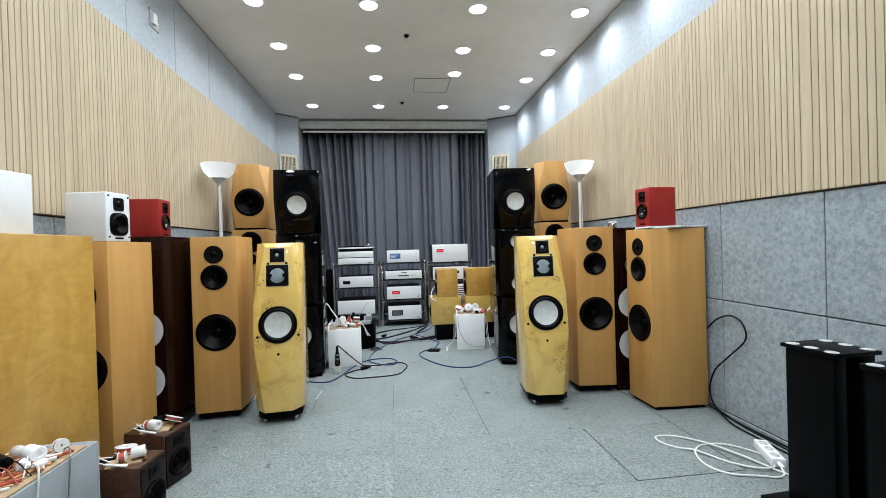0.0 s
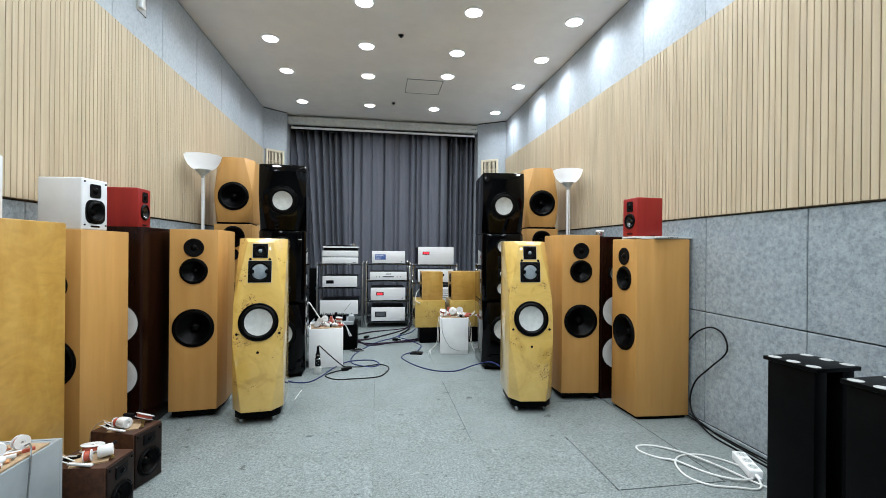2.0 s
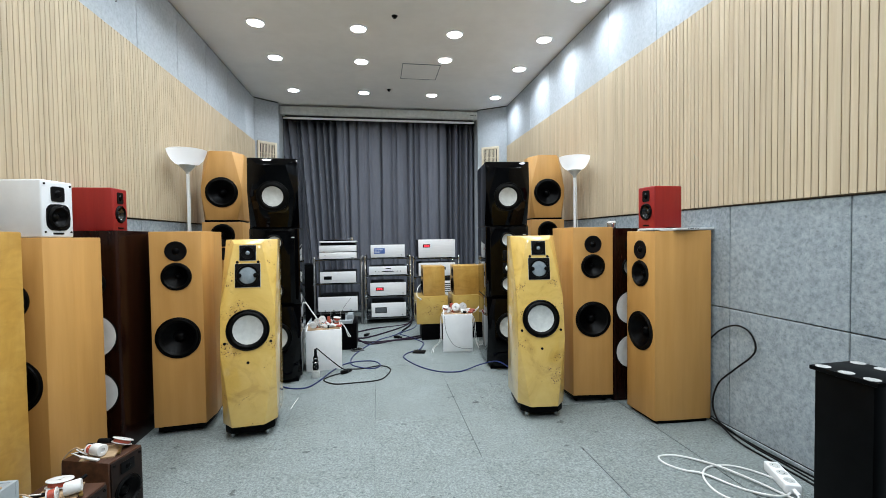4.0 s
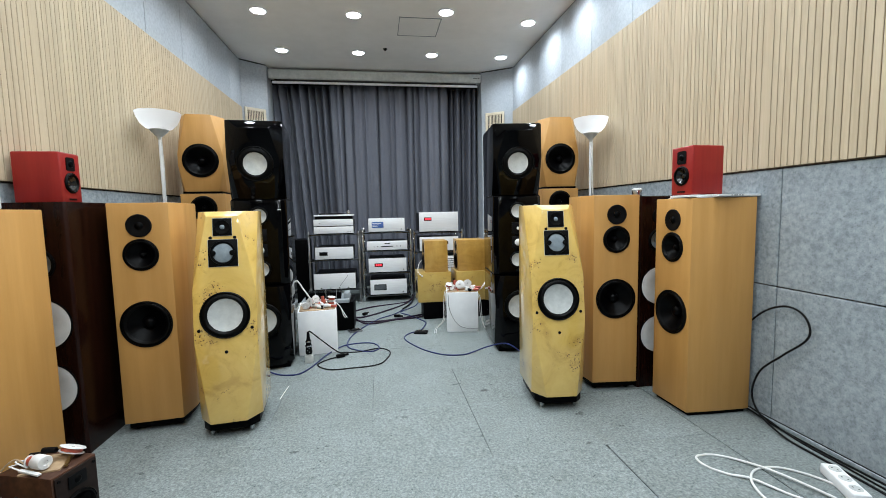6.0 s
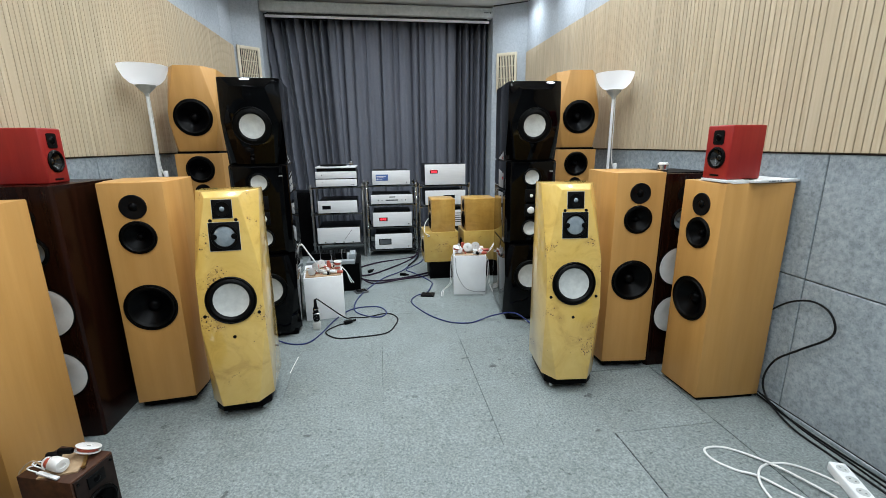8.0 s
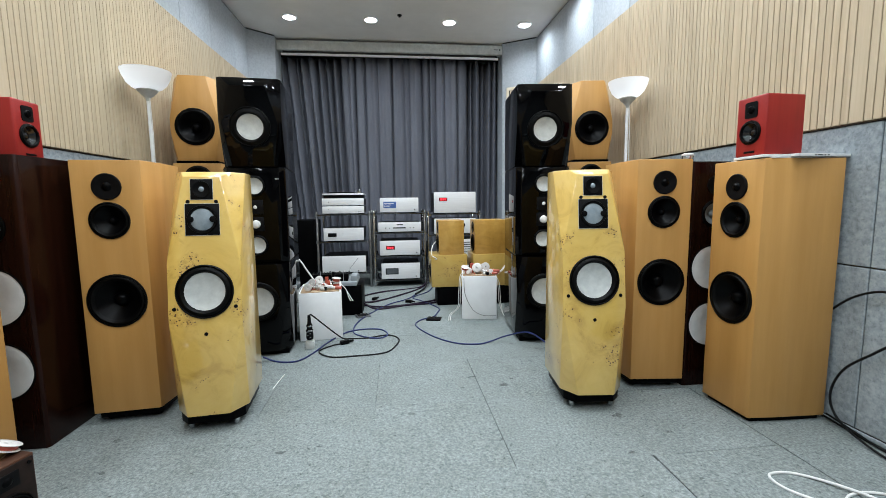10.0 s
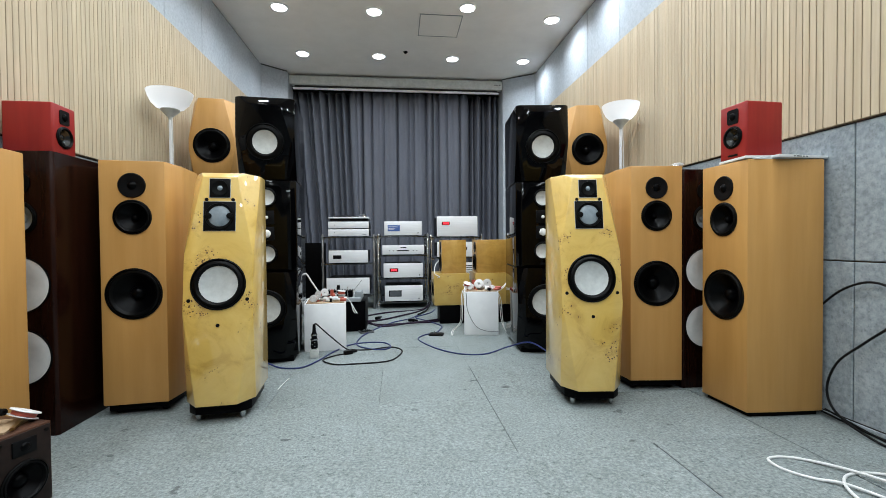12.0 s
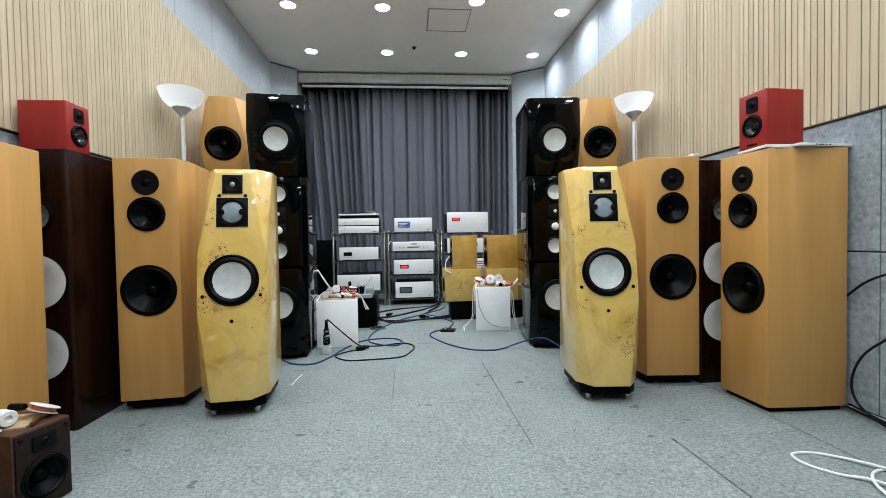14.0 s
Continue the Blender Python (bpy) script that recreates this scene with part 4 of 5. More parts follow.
component(pose(BX, RY + 0.05, 0.781), "tall silver power amplifier with red display", 0.462, 0.235, 0.38, screen=(-0.175, -0.085, 0.135, 0.175, DARKRED,
          [(-0.160, -0.142, 0.145, 0.166, LEDRED), (-0.136, -0.118, 0.145, 0.166, LEDRED), (-0.112, -0.097, 0.145, 0.166, LEDRED)]))
component(pose(BX, RY + 0.05, 0.551), "silver preamplifier with black display", 0.462, 0.175, 0.36, "preamplifier", screen=(-0.02, 0.11, 0.085, 0.120, BLACK, ()))
component(pose(BX + 0.06, RY + 0.05, 0.296), "silver power amplifier with slotted vents", 0.40, 0.20, 0.36, bars=tuple((0.02, 0.16, z, z + 0.008) for z in (0.06, 0.085, 0.11, 0.135, 0.16)))


# ---- boxes, crossovers and small things ----
def coil(parent, m, r=0.028, h=0.022, name="coil"):
    c = part(name, turned([(r * 0.16, 0), (r * 0.97, 0), (r, 0.0008), (r, 0.0022), (r * 0.55, 0.003), (r * 0.55, h - 0.003), (r, h - 0.0022), (r, h - 0.0008), (r * 0.97, h), (r * 0.34, h), (r * 0.32, h - 0.001), (r * 0.16, h - 0.001), (r * 0.16, 0)], 24, "z"), SPOOL, parent, "white spool with copper winding", m)
    part("winding", turned([(r * 0.56, 0.004), (r * 0.80, 0.004), (r * 0.80, h - 0.004), (r * 0.56, h - 0.004)], 24, "z"), COPPER, c)
    return c


def capacitor(parent, m, r, h, mat, cap=None):
    c = part("capacitor", turned([(0, 0), (r * 0.9, 0), (r, 0.003), (r, h - 0.003), (r * 0.9, h), (r * 0.4, h), (r * 0.35, h - 0.004), (0, h - 0.004)], 20, "z"), mat, parent, "", m)
    return c


def crossover(m, label, w, d, seed, coils, caps, board=True):
    """A loose crossover network: board, coils, capacitors, resistors and wire."""
    rnd = random.Random(seed)
    s = thing("crossover_network", m, label, "crossover", "crossover networks")
    part("board", box(-w / 2, w / 2, -d / 2, d / 2, 0, 0.006, 0.001), BOARD, s, "brown fibre board")
    for x, y, z, lay, r in coils:
        coil(s, pose(x, y, 0.006 + z * 0.9, *lay), r * 0.86, r * 0.72)
    for x, y, z, lay, r, h, mat in caps:
        capacitor(s, pose(x, y, 0.006 + z, *lay), r, h, mat)
    for k in range(5):
        part("film_capacitor", turned([(0, 0), (0.009, 0), (0.0105, 0.003), (0.0105, 0.030), (0.009, 0.033), (0, 0.033)], 14, "z"), WHITE, s, "white film capacitor", pose(rnd.uniform(-w * 0.38, w * 0.38), rnd.uniform(-d * 0.45, d * 0.1), 0.018 + 0.004 * k, 90, 0, rnd.uniform(0, 180)))
    for k in range(7):
        x, y, a = rnd.uniform(-w * 0.4, w * 0.4), rnd.uniform(-d * 0.4, d * 0.4), rnd.uniform(0, 180)
        part("resistor", box(-0.022, 0.022, -0.005, 0.005, 0.006, 0.015, 0.001), (PAPER, BOARD, COPPER)[k % 3], s, "", pose(x, y, 0, 0, 0, a))
    for k in range(9):
        a, b = [(rnd.uniform(-w * 0.45, w * 0.45), rnd.uniform(-d * 0.45, d * 0.45)) for _ in range(2)]
        mid = ((a[0] + b[0]) / 2 + rnd.uniform(-0.03, 0.03), (a[1] + b[1]) / 2 + rnd.uniform(-0.03, 0.03))
        part("wire", tube([(*a, 0.008), (*mid, rnd.uniform(0.02, 0.05)), (*b, 0.008)], 0.0018, 6, 5), rnd.choice((WHITECABLE, WHITECABLE, COPPER, BLACKCABLE)), s)
    return s


def loose_box(m, label, w, d, h, mat):
    """Open-backed painted crate of thin board, standing on its end."""
    s = thing("plinth_box", m, label, "box", "plinth boxes")
    e = 0.012
    part("front_panel", box(-w / 2, w / 2, 0, e, 0, h, 0.0015), mat, s)
    part("back_panel", box(-w / 2, w / 2, d - e, d, 0, h, 0.0015), mat, s)
    for sx in (-1, 1):
        part("side_panel", box(sx * w / 2 - (e if sx > 0 else 0), sx * w / 2 + (0 if sx > 0 else e), e, d - e, 0, h, 0.0015), mat, s)
    part("top_panel", box(-w / 2 + e, w / 2 - e, e, d - e, h - e - 0.002, h - 0.002), mat, s)
    return s


L = (90, 0, 0)
loose_box(pose(-0.388, 3.725, 0, 0, 0, 7), "white painted box standing on the carpet under crossovers", 0.274, 0.36, 0.320, WHITE)
crossover(pose(-0.405, 3.87, 0.320, 0, 0, 7), "crossover network of white coils and capacitors on the box", 0.25, 0.26, 1,
          [(-0.075, -0.085, 0.028, (82, 0, -20), 0.028), (-0.045, 0.0, 0.044, (78, 0, -30), 0.030), (-0.015, 0.045, 0.052, (72, 0, 15), 0.032), (0.105, 0.02, 0.040, (4, 6, 0), 0.036), (0.105, 0.02, 0.004, (0, 0, 0), 0.030),
           (0.045, 0.03, 0.030, (88, 0, 95), 0.026), (0.0, -0.05, 0.0, (0, 0, 0), 0.026), (-0.09, 0.05, 0.0, (0, 0, 0), 0.030)],
          [(0.045, -0.085, 0.014, (90, 0, 82), 0.012, 0.055, CLEAR), (0.0, -0.105, 0.012, (90, 0, 96), 0.011, 0.045, CLEAR), (0.035, -0.105, 0.0, (0, 0, 0), 0.010, 0.024, BLACK), (0.04, 0.015, 0.0, (0, 0, 0), 0.012, 0.072, COPPER),
           (0.09, -0.09, 0.012, (90, 0, 75), 0.011, 0.05, COPPER), (-0.03, -0.05, 0.016, (90, 0, 60), 0.014, 0.055, CLEAR), (0.085, 0.09, 0.0, (0, 0, 0), 0.011, 0.095, BLACK)])
loose_box(pose(0.752, 4.060, 0, 0, 0, -9), "white painted box standing on the carpet under crossovers", 0.268, 0.36, 0.338, WHITE)
crossover(pose(0.775, 4.20, 0.338, 0, 0, -9), "crossover network of white coils and capacitors on the box", 0.25, 0.26, 2,
          [(-0.115, -0.075, 0.040, (20, 14, 0), 0.034), (-0.075, -0.085, 0.030, (74, 0, -35), 0.030), (-0.01, -0.045, 0.044, (66, 0, -14), 0.044), (0.045, -0.01, 0.050, (72, 0, 22), 0.040), (0.085, -0.085, 0.020, (60, 0, 40), 0.024), (0.02, 0.07, 0.0, (0, 0, 0), 0.036)],
          [(-0.055, -0.01, 0.0, (0, 0, 0), 0.016, 0.078, COPPER), (0.055, -0.11, 0.014, (90, 0, 20), 0.012, 0.034, BLACK), (0.10, -0.10, 0.012, (90, 0, 70), 0.011, 0.045, COPPER), (0.03, -0.115, 0.012, (90, 0, 100), 0.010, 0.05, CLEAR),
           (0.105, -0.02, 0.014, (90, 0, 90), 0.013, 0.06, COPPER), (-0.09, 0.06, 0.0, (0, 0, 0), 0.014, 0.05, CLEAR)])

# small burl and beech speakers on black stands
for x0, x1, u0, u1, lab, face in ((0.425, 0.742, 0.497, 0.715, "beech cabinet", 0), (0.795, 1.115, 0.815, 1.095, "beech cabinet", 1)):
    y0 = 4.55
    solid("low_stand", box(x0 + 0.05, x1 - 0.03, y0 + 0.0, y0 + 0.26, 0, 0.165, 0.004), SATIN, "black painted low stand under burl cabinet", "stand", group="low stands")
    b = thing("burl_cabinet", pose(0, 0, 0), "small yellow burl cabinet with a dark port", "loudspeaker", "small burl cabinets")
    part("cabinet", drilled(box(x0, x1, y0 - 0.01, y0 + 0.3, 0.165, 0.448, 0.003), [(x0, y0 + 0.12, 0.30, 0.05, 0, -90)]), BURL_DULL, b)
    driver("woofer", b, x0, y0 + 0.12, 0.30, 0.065, CONE, 0, "", 0.3, 0.35, 0, None, -90)
    c = thing("beech_cabinet", pose(0, 0, 0), "small beech cabinet standing on the burl cabinet", "loudspeaker", "small beech cabinets")
    part("cabinet", drilled(box(u0, u1, y0 + 0.005, y0 + 0.26, 0.448, 0.748, 0.003), [(u0, y0 + 0.12, 0.540, 0.062, 0, -90)]), MAPLE, c)
    driver("woofer", c, u0, y0 + 0.12, 0.540, 0.078, CONE, 0, "", 0.3, 0.35, 0, None, -90)
    part("tweeter", turned([(0.05, -0.001), (0.05, 0.004), (0.02, 0.003), (0.014, 0.008), (0, 0.010)], 24), BLACK, c, "", pose(u0, y0 + 0.12, 0.68, 0, 0, -90))

# black boxes behind the near white box
solid("subwoofer_box", box(-0.55, -0.165, 4.33, 4.66, 0, 0.25, 0.004), SATIN, "low black box behind the white box", "box")
amp = thing("open_amplifier", pose(-0.40, 4.30, 0.25), "open amplifier chassis with black heat sink on a box", "amplifier")
part("chassis", box(-0.2, 0.2, 0, 0.3, 0, 0.03, 0.002), GREYBOX, amp)
part("heat_sink", joined(*[box(-0.17 + k * 0.022, -0.164 + k * 0.022, 0.06, 0.2, 0.03, 0.085) for k in range(14)], box(-0.172, 0.13, 0.055, 0.06, 0.03, 0.087)), SATIN, amp, "black finned heat sink")
part("terminal_cover", box(0.15, 0.2, 0.05, 0.2, 0.03, 0.075, 0.003), GREYBOX, amp)
for k, x in enumerate((-0.09, 0.0, 0.09)):
    part("cover_post", box(x, x + 0.004, 0.046, 0.050, 0.03, 0.12), CHROME, amp)

solid("black_cabinet", box(-0.97, -0.74, 5.62, 5.95, 0, 0.73, 0.006), SATIN, "black cabinet standing beside the hi-fi rack", "cabinet")

# lamps
def torchiere(m, label, r):
    s = thing("floor_lamp", m, label, "floor lamp", "white uplighter lamps")
    part("base", turned([(0, 0), (0.125, 0), (0.125, 0.012), (0.11, 0.022), (0.02, 0.03), (0, 0.03)], 36, "z"), WHITE, s)
    part("pole", turned([(0.010, 0.03), (0.010, 1.57), (0, 1.57)], 16, "z"), WHITE, s)
    part("cup", turned([(0.010, 1.540), (0.014, 1.556), (r * 0.42, 1.600), (r * 0.42, 1.606), (0, 1.606)], 28, "z"), PALE, s, "grey lamp holder cup")
    part("shade", turned([(0, 1.604), (r * 0.40, 1.604), (r * 0.60, 1.617), (r * 0.80, 1.645), (r * 0.94, 1.685), (r, 1.716), (r * 0.99, 1.717)], 40, "z"), SHADE, s, "white plastic bowl shade")
    part("cord", tube([(0.012, -0.006, 1.56), (0.016, -0.008, 1.35), (0.018, -0.014, 1.12), (0.045, -0.02, 1.02), (0.05, -0.02, 0.86), (0.03, -0.01, 0.4), (0.06, 0, 0.02)], 0.0035), WHITECABLE, s)
    part("switch", box(0.034, 0.056, -0.03, -0.01, 1.02, 1.09, 0.004), WHITE, s, "white cord switch")
    return s


torchiere(pose(-1.352, 3.725, 0, 0, 0, 0), "white floor lamp with bowl shade, unlit, beside wall", 0.134)
torchiere(pose(1.732, 3.745, 0, 0, 0, 0), "white floor lamp with bowl shade, unlit, beside wall", 0.130)

# brown speakers on the floor
for x, y, a, sd in ((-0.928, 2.050, 73, 11), (-0.890, 1.778, 84, 12)):
    s = thing("bookshelf_loudspeaker", pose(x, y, 0, 0, 0, a), "small walnut-brown speaker on the floor with crossover parts", "loudspeaker", "small brown speakers")
    part("cabinet", drilled(box(-0.073, 0.073, 0, 0.20, 0, 0.228, 0.003), [(0, -0.0, 0.088, 0.045, 0, 0)]), BROWN, s)
    part("baffle", drilled(box(-0.067, 0.067, -0.006, 0.001, 0.006, 0.222, 0.001), [(0, 0, 0.088, 0.045, 0, 0)]), BAFFLE, s)
    driver("woofer", s, 0, -0.006, 0.088, 0.058, CONE, cap=0.38, deep=0.4)
    part("tweeter", rounded(box(-0.03, 0.03, -0.011, -0.005, 0.163, 0.207), 0.003), BLACK, s)
    part("tweeter_dome", turned([(0.012, 0.011), (0.008, 0.015), (0, 0.017)], 16), CONE, s, "", pose(0, 0, 0.185))
    for sx in (-1, 1):
        part("grille_socket", turned([(0.005, 0.006), (0.005, 0.009), (0.002, 0.009), (0, 0.007)], 10), RUBBER, s, "", pose(sx * 0.056, 0, 0.209))
    up = thing("crossover_network", pose(x, y, 0.228, 0, 0, a) @ pose(0, 0.10, 0), "loose crossover parts lying on the brown speaker", "crossover", "crossover networks")
    part("board", box(-0.06, 0.05, -0.06, 0.05, 0, 0.005), BOARD, up, "pale brown board", pose(0, 0, 0, 0, 0, 25))
    if sd == 11:
        coil(up, pose(0.046, -0.036, 0.016, 8, 26, 0), 0.037, 0.018)
        coil(up, pose(-0.032, 0.028, 0.026, 86, 0, 8), 0.019, 0.022)
        capacitor(up, pose(-0.032, 0.002, 0.028, 88, 0, -8), 0.022, 0.044, SPOOL)
        capacitor(up, pose(0.006, 0.022, 0.040, 90, 0, 12), 0.010, 0.042, BLACK)
        capacitor(up, pose(0.006, 0.075, 0.016, 90, 0, 20), 0.011, 0.040, BLACK)
    else:
        coil(up, pose(0.045, 0.030, 0.008, 2, 10, 0), 0.037, 0.022)
        coil(up, pose(-0.040, -0.004, 0.025, 86, 0, 25), 0.020, 0.024)
        capacitor(up, pose(-0.014, -0.034, 0.028, 86, 0, 30), 0.021, 0.044, SPOOL)
        capacitor(up, pose(0.022, -0.022, 0.016, 70, 0, 60), 0.006, 0.050, BLACK)
        capacitor(up, pose(0.006, -0.022, 0.014, 76, 0, 64), 0.006, 0.046, BLACK)
    part("strap", box(-0.006, 0.006, -0.045, 0.045, 0.006, 0.012, 0.001), PAPER, up, "", pose(-0.062, -0.010, 0.0, 0, 0, -8))
    part("strap", box(-0.005, 0.005, -0.032, 0.032, 0.006, 0.012), BRASS, up, "", pose(0.010, -0.066, 0.0, 0, 0, -50))
    part("strap", box(-0.008, 0.008, -0.024, 0.024, 0.005, 0.011), BLACK, up, "", pose(-0.012, 0.056, 0.0, 0, 0, 30))
    part("wire", tube([(-0.03, 0.05, 0.012), (-0.036, 0.075, 0.03), (-0.05, 0.10, 0.012), (-0.06, 0.112, -0.02), (-0.06, 0.115, -0.10)], 0.0026, 6), BOARD, up)
    part("wire", tube([(-0.045, 0.02, 0.012), (-0.05, 0.055, 0.030), (-0.03, 0.07, 0.022), (-0.01, 0.04, 0.014)], 0.0022, 6), WHITECABLE, up)
    part("wire", tube([(-0.058, 0.03, 0.010), (-0.062, 0.06, 0.022), (-0.045, 0.085, 0.012), (-0.02, 0.075, 0.008)], 0.0022, 6), WHITECABLE, up)

# grey box at the maple cabinet
loose_box(pose(-1.092, 1.28, 0, 0, 0, 0), "grey painted box with a large crossover on top", 0.215, 0.36, 0.367, GREYBOX)
net = crossover(pose(-1.092, 1.44, 0.367, 0, 0, 0), "large brown crossover board with white capacitor and coil", 0.2, 0.31, 5,
          [(0.046, 0.112, 0.026, (84, 0, 62), 0.025)],
          [(-0.005, 0.062, 0.030, (90, 0, 64), 0.023, 0.056, WHITE), (-0.085, 0.03, 0.026, (90, 0, 60), 0.024, 0.085, BLACK), (-0.07, 0.10, 0.020, (90, 0, 70), 0.018, 0.05, CLEAR), (-0.03, -0.02, 0.012, (90, 0, 50), 0.010, 0.04, COPPER), (-0.05, -0.08, 0.014, (90, 0, 40), 0.013, 0.05, COPPER)])
rnd = random.Random(21)
for k in range(26):
    w, l = rnd.uniform(0.003, 0.008), rnd.uniform(0.018, 0.05)
    part("strip", box(-l, l, -w, w, 0, rnd.uniform(0.004, 0.010), 0.0008), (TAN, BOARD, TAN, COPPER, PAPER)[k % 5], net, "", pose(rnd.uniform(-0.06, 0.065), rnd.uniform(-0.14, 0.08), 0.006 + 0.0003 * k, rnd.uniform(-4, 4), rnd.uniform(-4, 4), rnd.choice((35, 50, 62, 128)) + rnd.uniform(-10, 10)))
for k in range(12):
    part("solder_tag", turned([(0.004, 0), (0.004, 0.003), (0.002, 0.005), (0, 0.005)], 10, "z"), CHROME, net, "", pose(rnd.uniform(-0.09, 0.09), rnd.uniform(-0.145, 0.12), 0.0065 + 0.008 * rnd.random()))
for k, y in enumerate((1.50, 1.38)):
    solid("speaker_wire", tube([(-1.03, y + 0.05, 0.385), (-1.0, y + 0.03, 0.395), (-0.978, y, 0.36), (-0.972, y - 0.02, 0.22), (-0.965, y - 0.01, 0.05), (-0.94, y - 0.02, 0.004), (-0.86, y - 0.06, 0.004)], 0.0026), PALE if k else GUNMETAL, "thin speaker wire hanging over the grey box", "cable", group="thin wires")


# black speaker stands
def stand(m, label):
    s = thing("speaker_stand", m, label, "speaker stand", "black speaker stands")
    part("top_plate", box(-0.093, 0.093, 0, 0.19, 0.606, 0.62, 0.002), STANDPAINT, s)
    for x0, x1, y0 in ((-0.085, -0.033, 0.014), (-0.033, 0.033, 0.060), (0.033, 0.085, 0.014)):
        part("column", box(x0, x1, y0, 0.178, 0.02, 0.606, 0.004), STANDPAINT, s)
    part("base_plate", box(-0.13, 0.13, -0.04, 0.25, 0.0, 0.02, 0.003), STANDPAINT, s)
    for x in (-0.072, 0.072):
        for y in (0.028, 0.095, 0.162):
            part("felt_pad", turned([(0, 0.62), (0.020, 0.62), (0.020, 0.6212), (0, 0.6212)], 20, "z"), PADGREY, s, "round grey felt pad", pose(x, y, 0))
    for x in (-0.115, 0.115):
        part("spike", turned([(0.006, 0.02), (0.006, 0.032), (0, 0.033)], 10, "z"), CHROME, s, "", pose(x, -0.01, 0))
    return s


stand(pose(1.540, 1.272, 0, 0, 0, 3) @ Matrix.Diagonal((1, 1, 0.985, 1)), "black steel speaker stand with grey felt pads")
stand(pose(1.520, 0.990, 0, 0, 0, 3) @ Matrix.Diagonal((1, 1, 0.985, 1)), "black steel speaker stand with grey felt pads")

# papers, can
for x, y, w, d, z, h, a, n in ((1.690, 2.47, 0.20, 0.285, 1.063, 0.0035, 92, "paper_sheaf"), (1.745, 2.445, 0.19, 0.25, 1.067, 0.0105, 96, "brochure"), (1.600, 2.45, 0.16, 0.15, 1.067, 0.0105, 85, "brochure")):
    leaf = solid(n, box(-w / 2, w / 2, -d / 2, d / 2, 0, h, 0.0008), PAPER, "white printed papers lying on the beech tower", "paper", pose(x, y, z, 0, 0, a), group="loose papers")
    if d == 0.25:
        for b0, b1 in ((-0.05, -0.043), (-0.036, -0.012), (-0.004, 0.003), (0.012, 0.020)):
            part("print_bar", box(-w / 2 - 0.0006, -w / 2 + 0.001, -b1, -b0, 0.0035, 0.0075), BLACK, leaf, "dark printed bar")
can = thing("metal_can", pose(1.56, 2.86, 1.082), "small silver metal can on the mahogany speaker", "can")
part("body", turned([(0, 0), (0.026, 0), (0.027, 0.004), (0.027, 0.046), (0.024, 0.050), (0, 0.050)], 24, "z"), CHROME, can)
part("lid", turned([(0.0275, 0.040), (0.0275, 0.048), (0.02, 0.0515), (0, 0.0515)], 24, "z"), PAPER, can)
solid("cover_sheet", box(-0.15, 0.15, -0.16, 0.16, 0, 0.004), BLACK, "thin black cover on the mahogany speaker", "cover", pose(1.64, 2.93, 1.0825), group="covers")

# wall socket box high on the wall
sw = thing("wall_sensor", pose(LEFT + 0.0, 3.105, 2.555, 0, 0, 90), "small white sensor box on the felt panel", "sensor")
part("plate", box(-0.052, 0.052, -0.008, 0.0, -0.055, 0.055, 0.002), PALE, sw)
part("rim", joined(box(-0.056, 0.056, -0.006, 0.0, 0.055, 0.059), box(0.052, 0.056, -0.006, 0.0, -0.059, 0.055)), BLACK, sw)
part("body", box(-0.045, -0.005, -0.030, -0.006, -0.038, 0.035, 0.004), WHITE, sw)
part("knob", turned([(0.012, 0.006), (0.012, 0.016), (0, 0.017)], 16), WHITE, sw, "", pose(0.022, 0, -0.012))

# power strip and cables
st = thing("power_strip", pose(1.700, 1.790, 0, 0, 0, -113), "white three-way power strip on the carpet", "power strip")
part("body", box(-0.095, 0.095, -0.028, 0.028, 0.0, 0.040, 0.006, 3), WHITE, st)
part("cord_neck", tube([(0.094, 0, 0.02), (0.125, 0.004, 0.014)], 0.008), WHITE, st)
for x in (-0.058, 0.0, 0.058):
    q = part("socket", turned([(0.0195, 0.0402), (0.019, 0.0415), (0.017, 0.0405), (0, 0.0402)], 20, "z"), PALE, st, "", pose(x, 0, 0))
    for sx in (-1, 1):
        part("pin_hole", turned([(0.003, 0.0408), (0, 0.0409)], 8, "z"), BLACK, q, "", pose(sx * 0.006, sx * 0.006, 0))


def cable(pts, r, mat, label, group="cables"):
    solid("cable", tube([p if len(p) == 3 else (*p, r) for p in pts], r, 8, 7), mat, label, "cable", group=group)


cable([(1.650, 1.676, 0.014), (1.632, 1.648), (1.59, 1.632), (1.52, 1.655), (1.42, 1.69), (1.375, 1.77), (1.40, 1.87, 0.011), (1.49, 1.94), (1.60, 1.925), (1.68, 1.82), (1.665, 1.72), (1.57, 1.695, 0.012),
       (1.49, 1.775), (1.415, 1.885, 0.011), (1.36, 1.935), (1.315, 2.0), (1.33, 2.06), (1.42, 2.05), (1.51, 1.94, 0.013), (1.58, 1.80, 0.012), (1.64, 1.66), (1.70, 1.58)], 0.0045, WHITECABLE, "coiled white mains cable on the carpet")
cable([(1.862, 2.46, 0.36), (1.862, 2.37, 0.46), (1.858, 2.28, 0.535), (1.855, 2.18, 0.572), (1.855, 2.10, 0.545), (1.855, 2.08, 0.46), (1.85, 2.19, 0.345), (1.845, 2.29, 0.24), (1.845, 2.33, 0.12), (1.835, 2.28, 0.04),
       (1.80, 2.12, 0.010), (1.80, 1.95), (1.80, 1.75), (1.78, 1.45)], 0.0046, BLACKCABLE, "thick black cable looping up the felt wall")
cable([(1.86, 2.40, 0.02), (1.855, 2.2), (1.85, 2.0), (1.86, 1.7), (1.85, 1.4)], 0.0045, BLACKCABLE, "black cable lying along the wall")
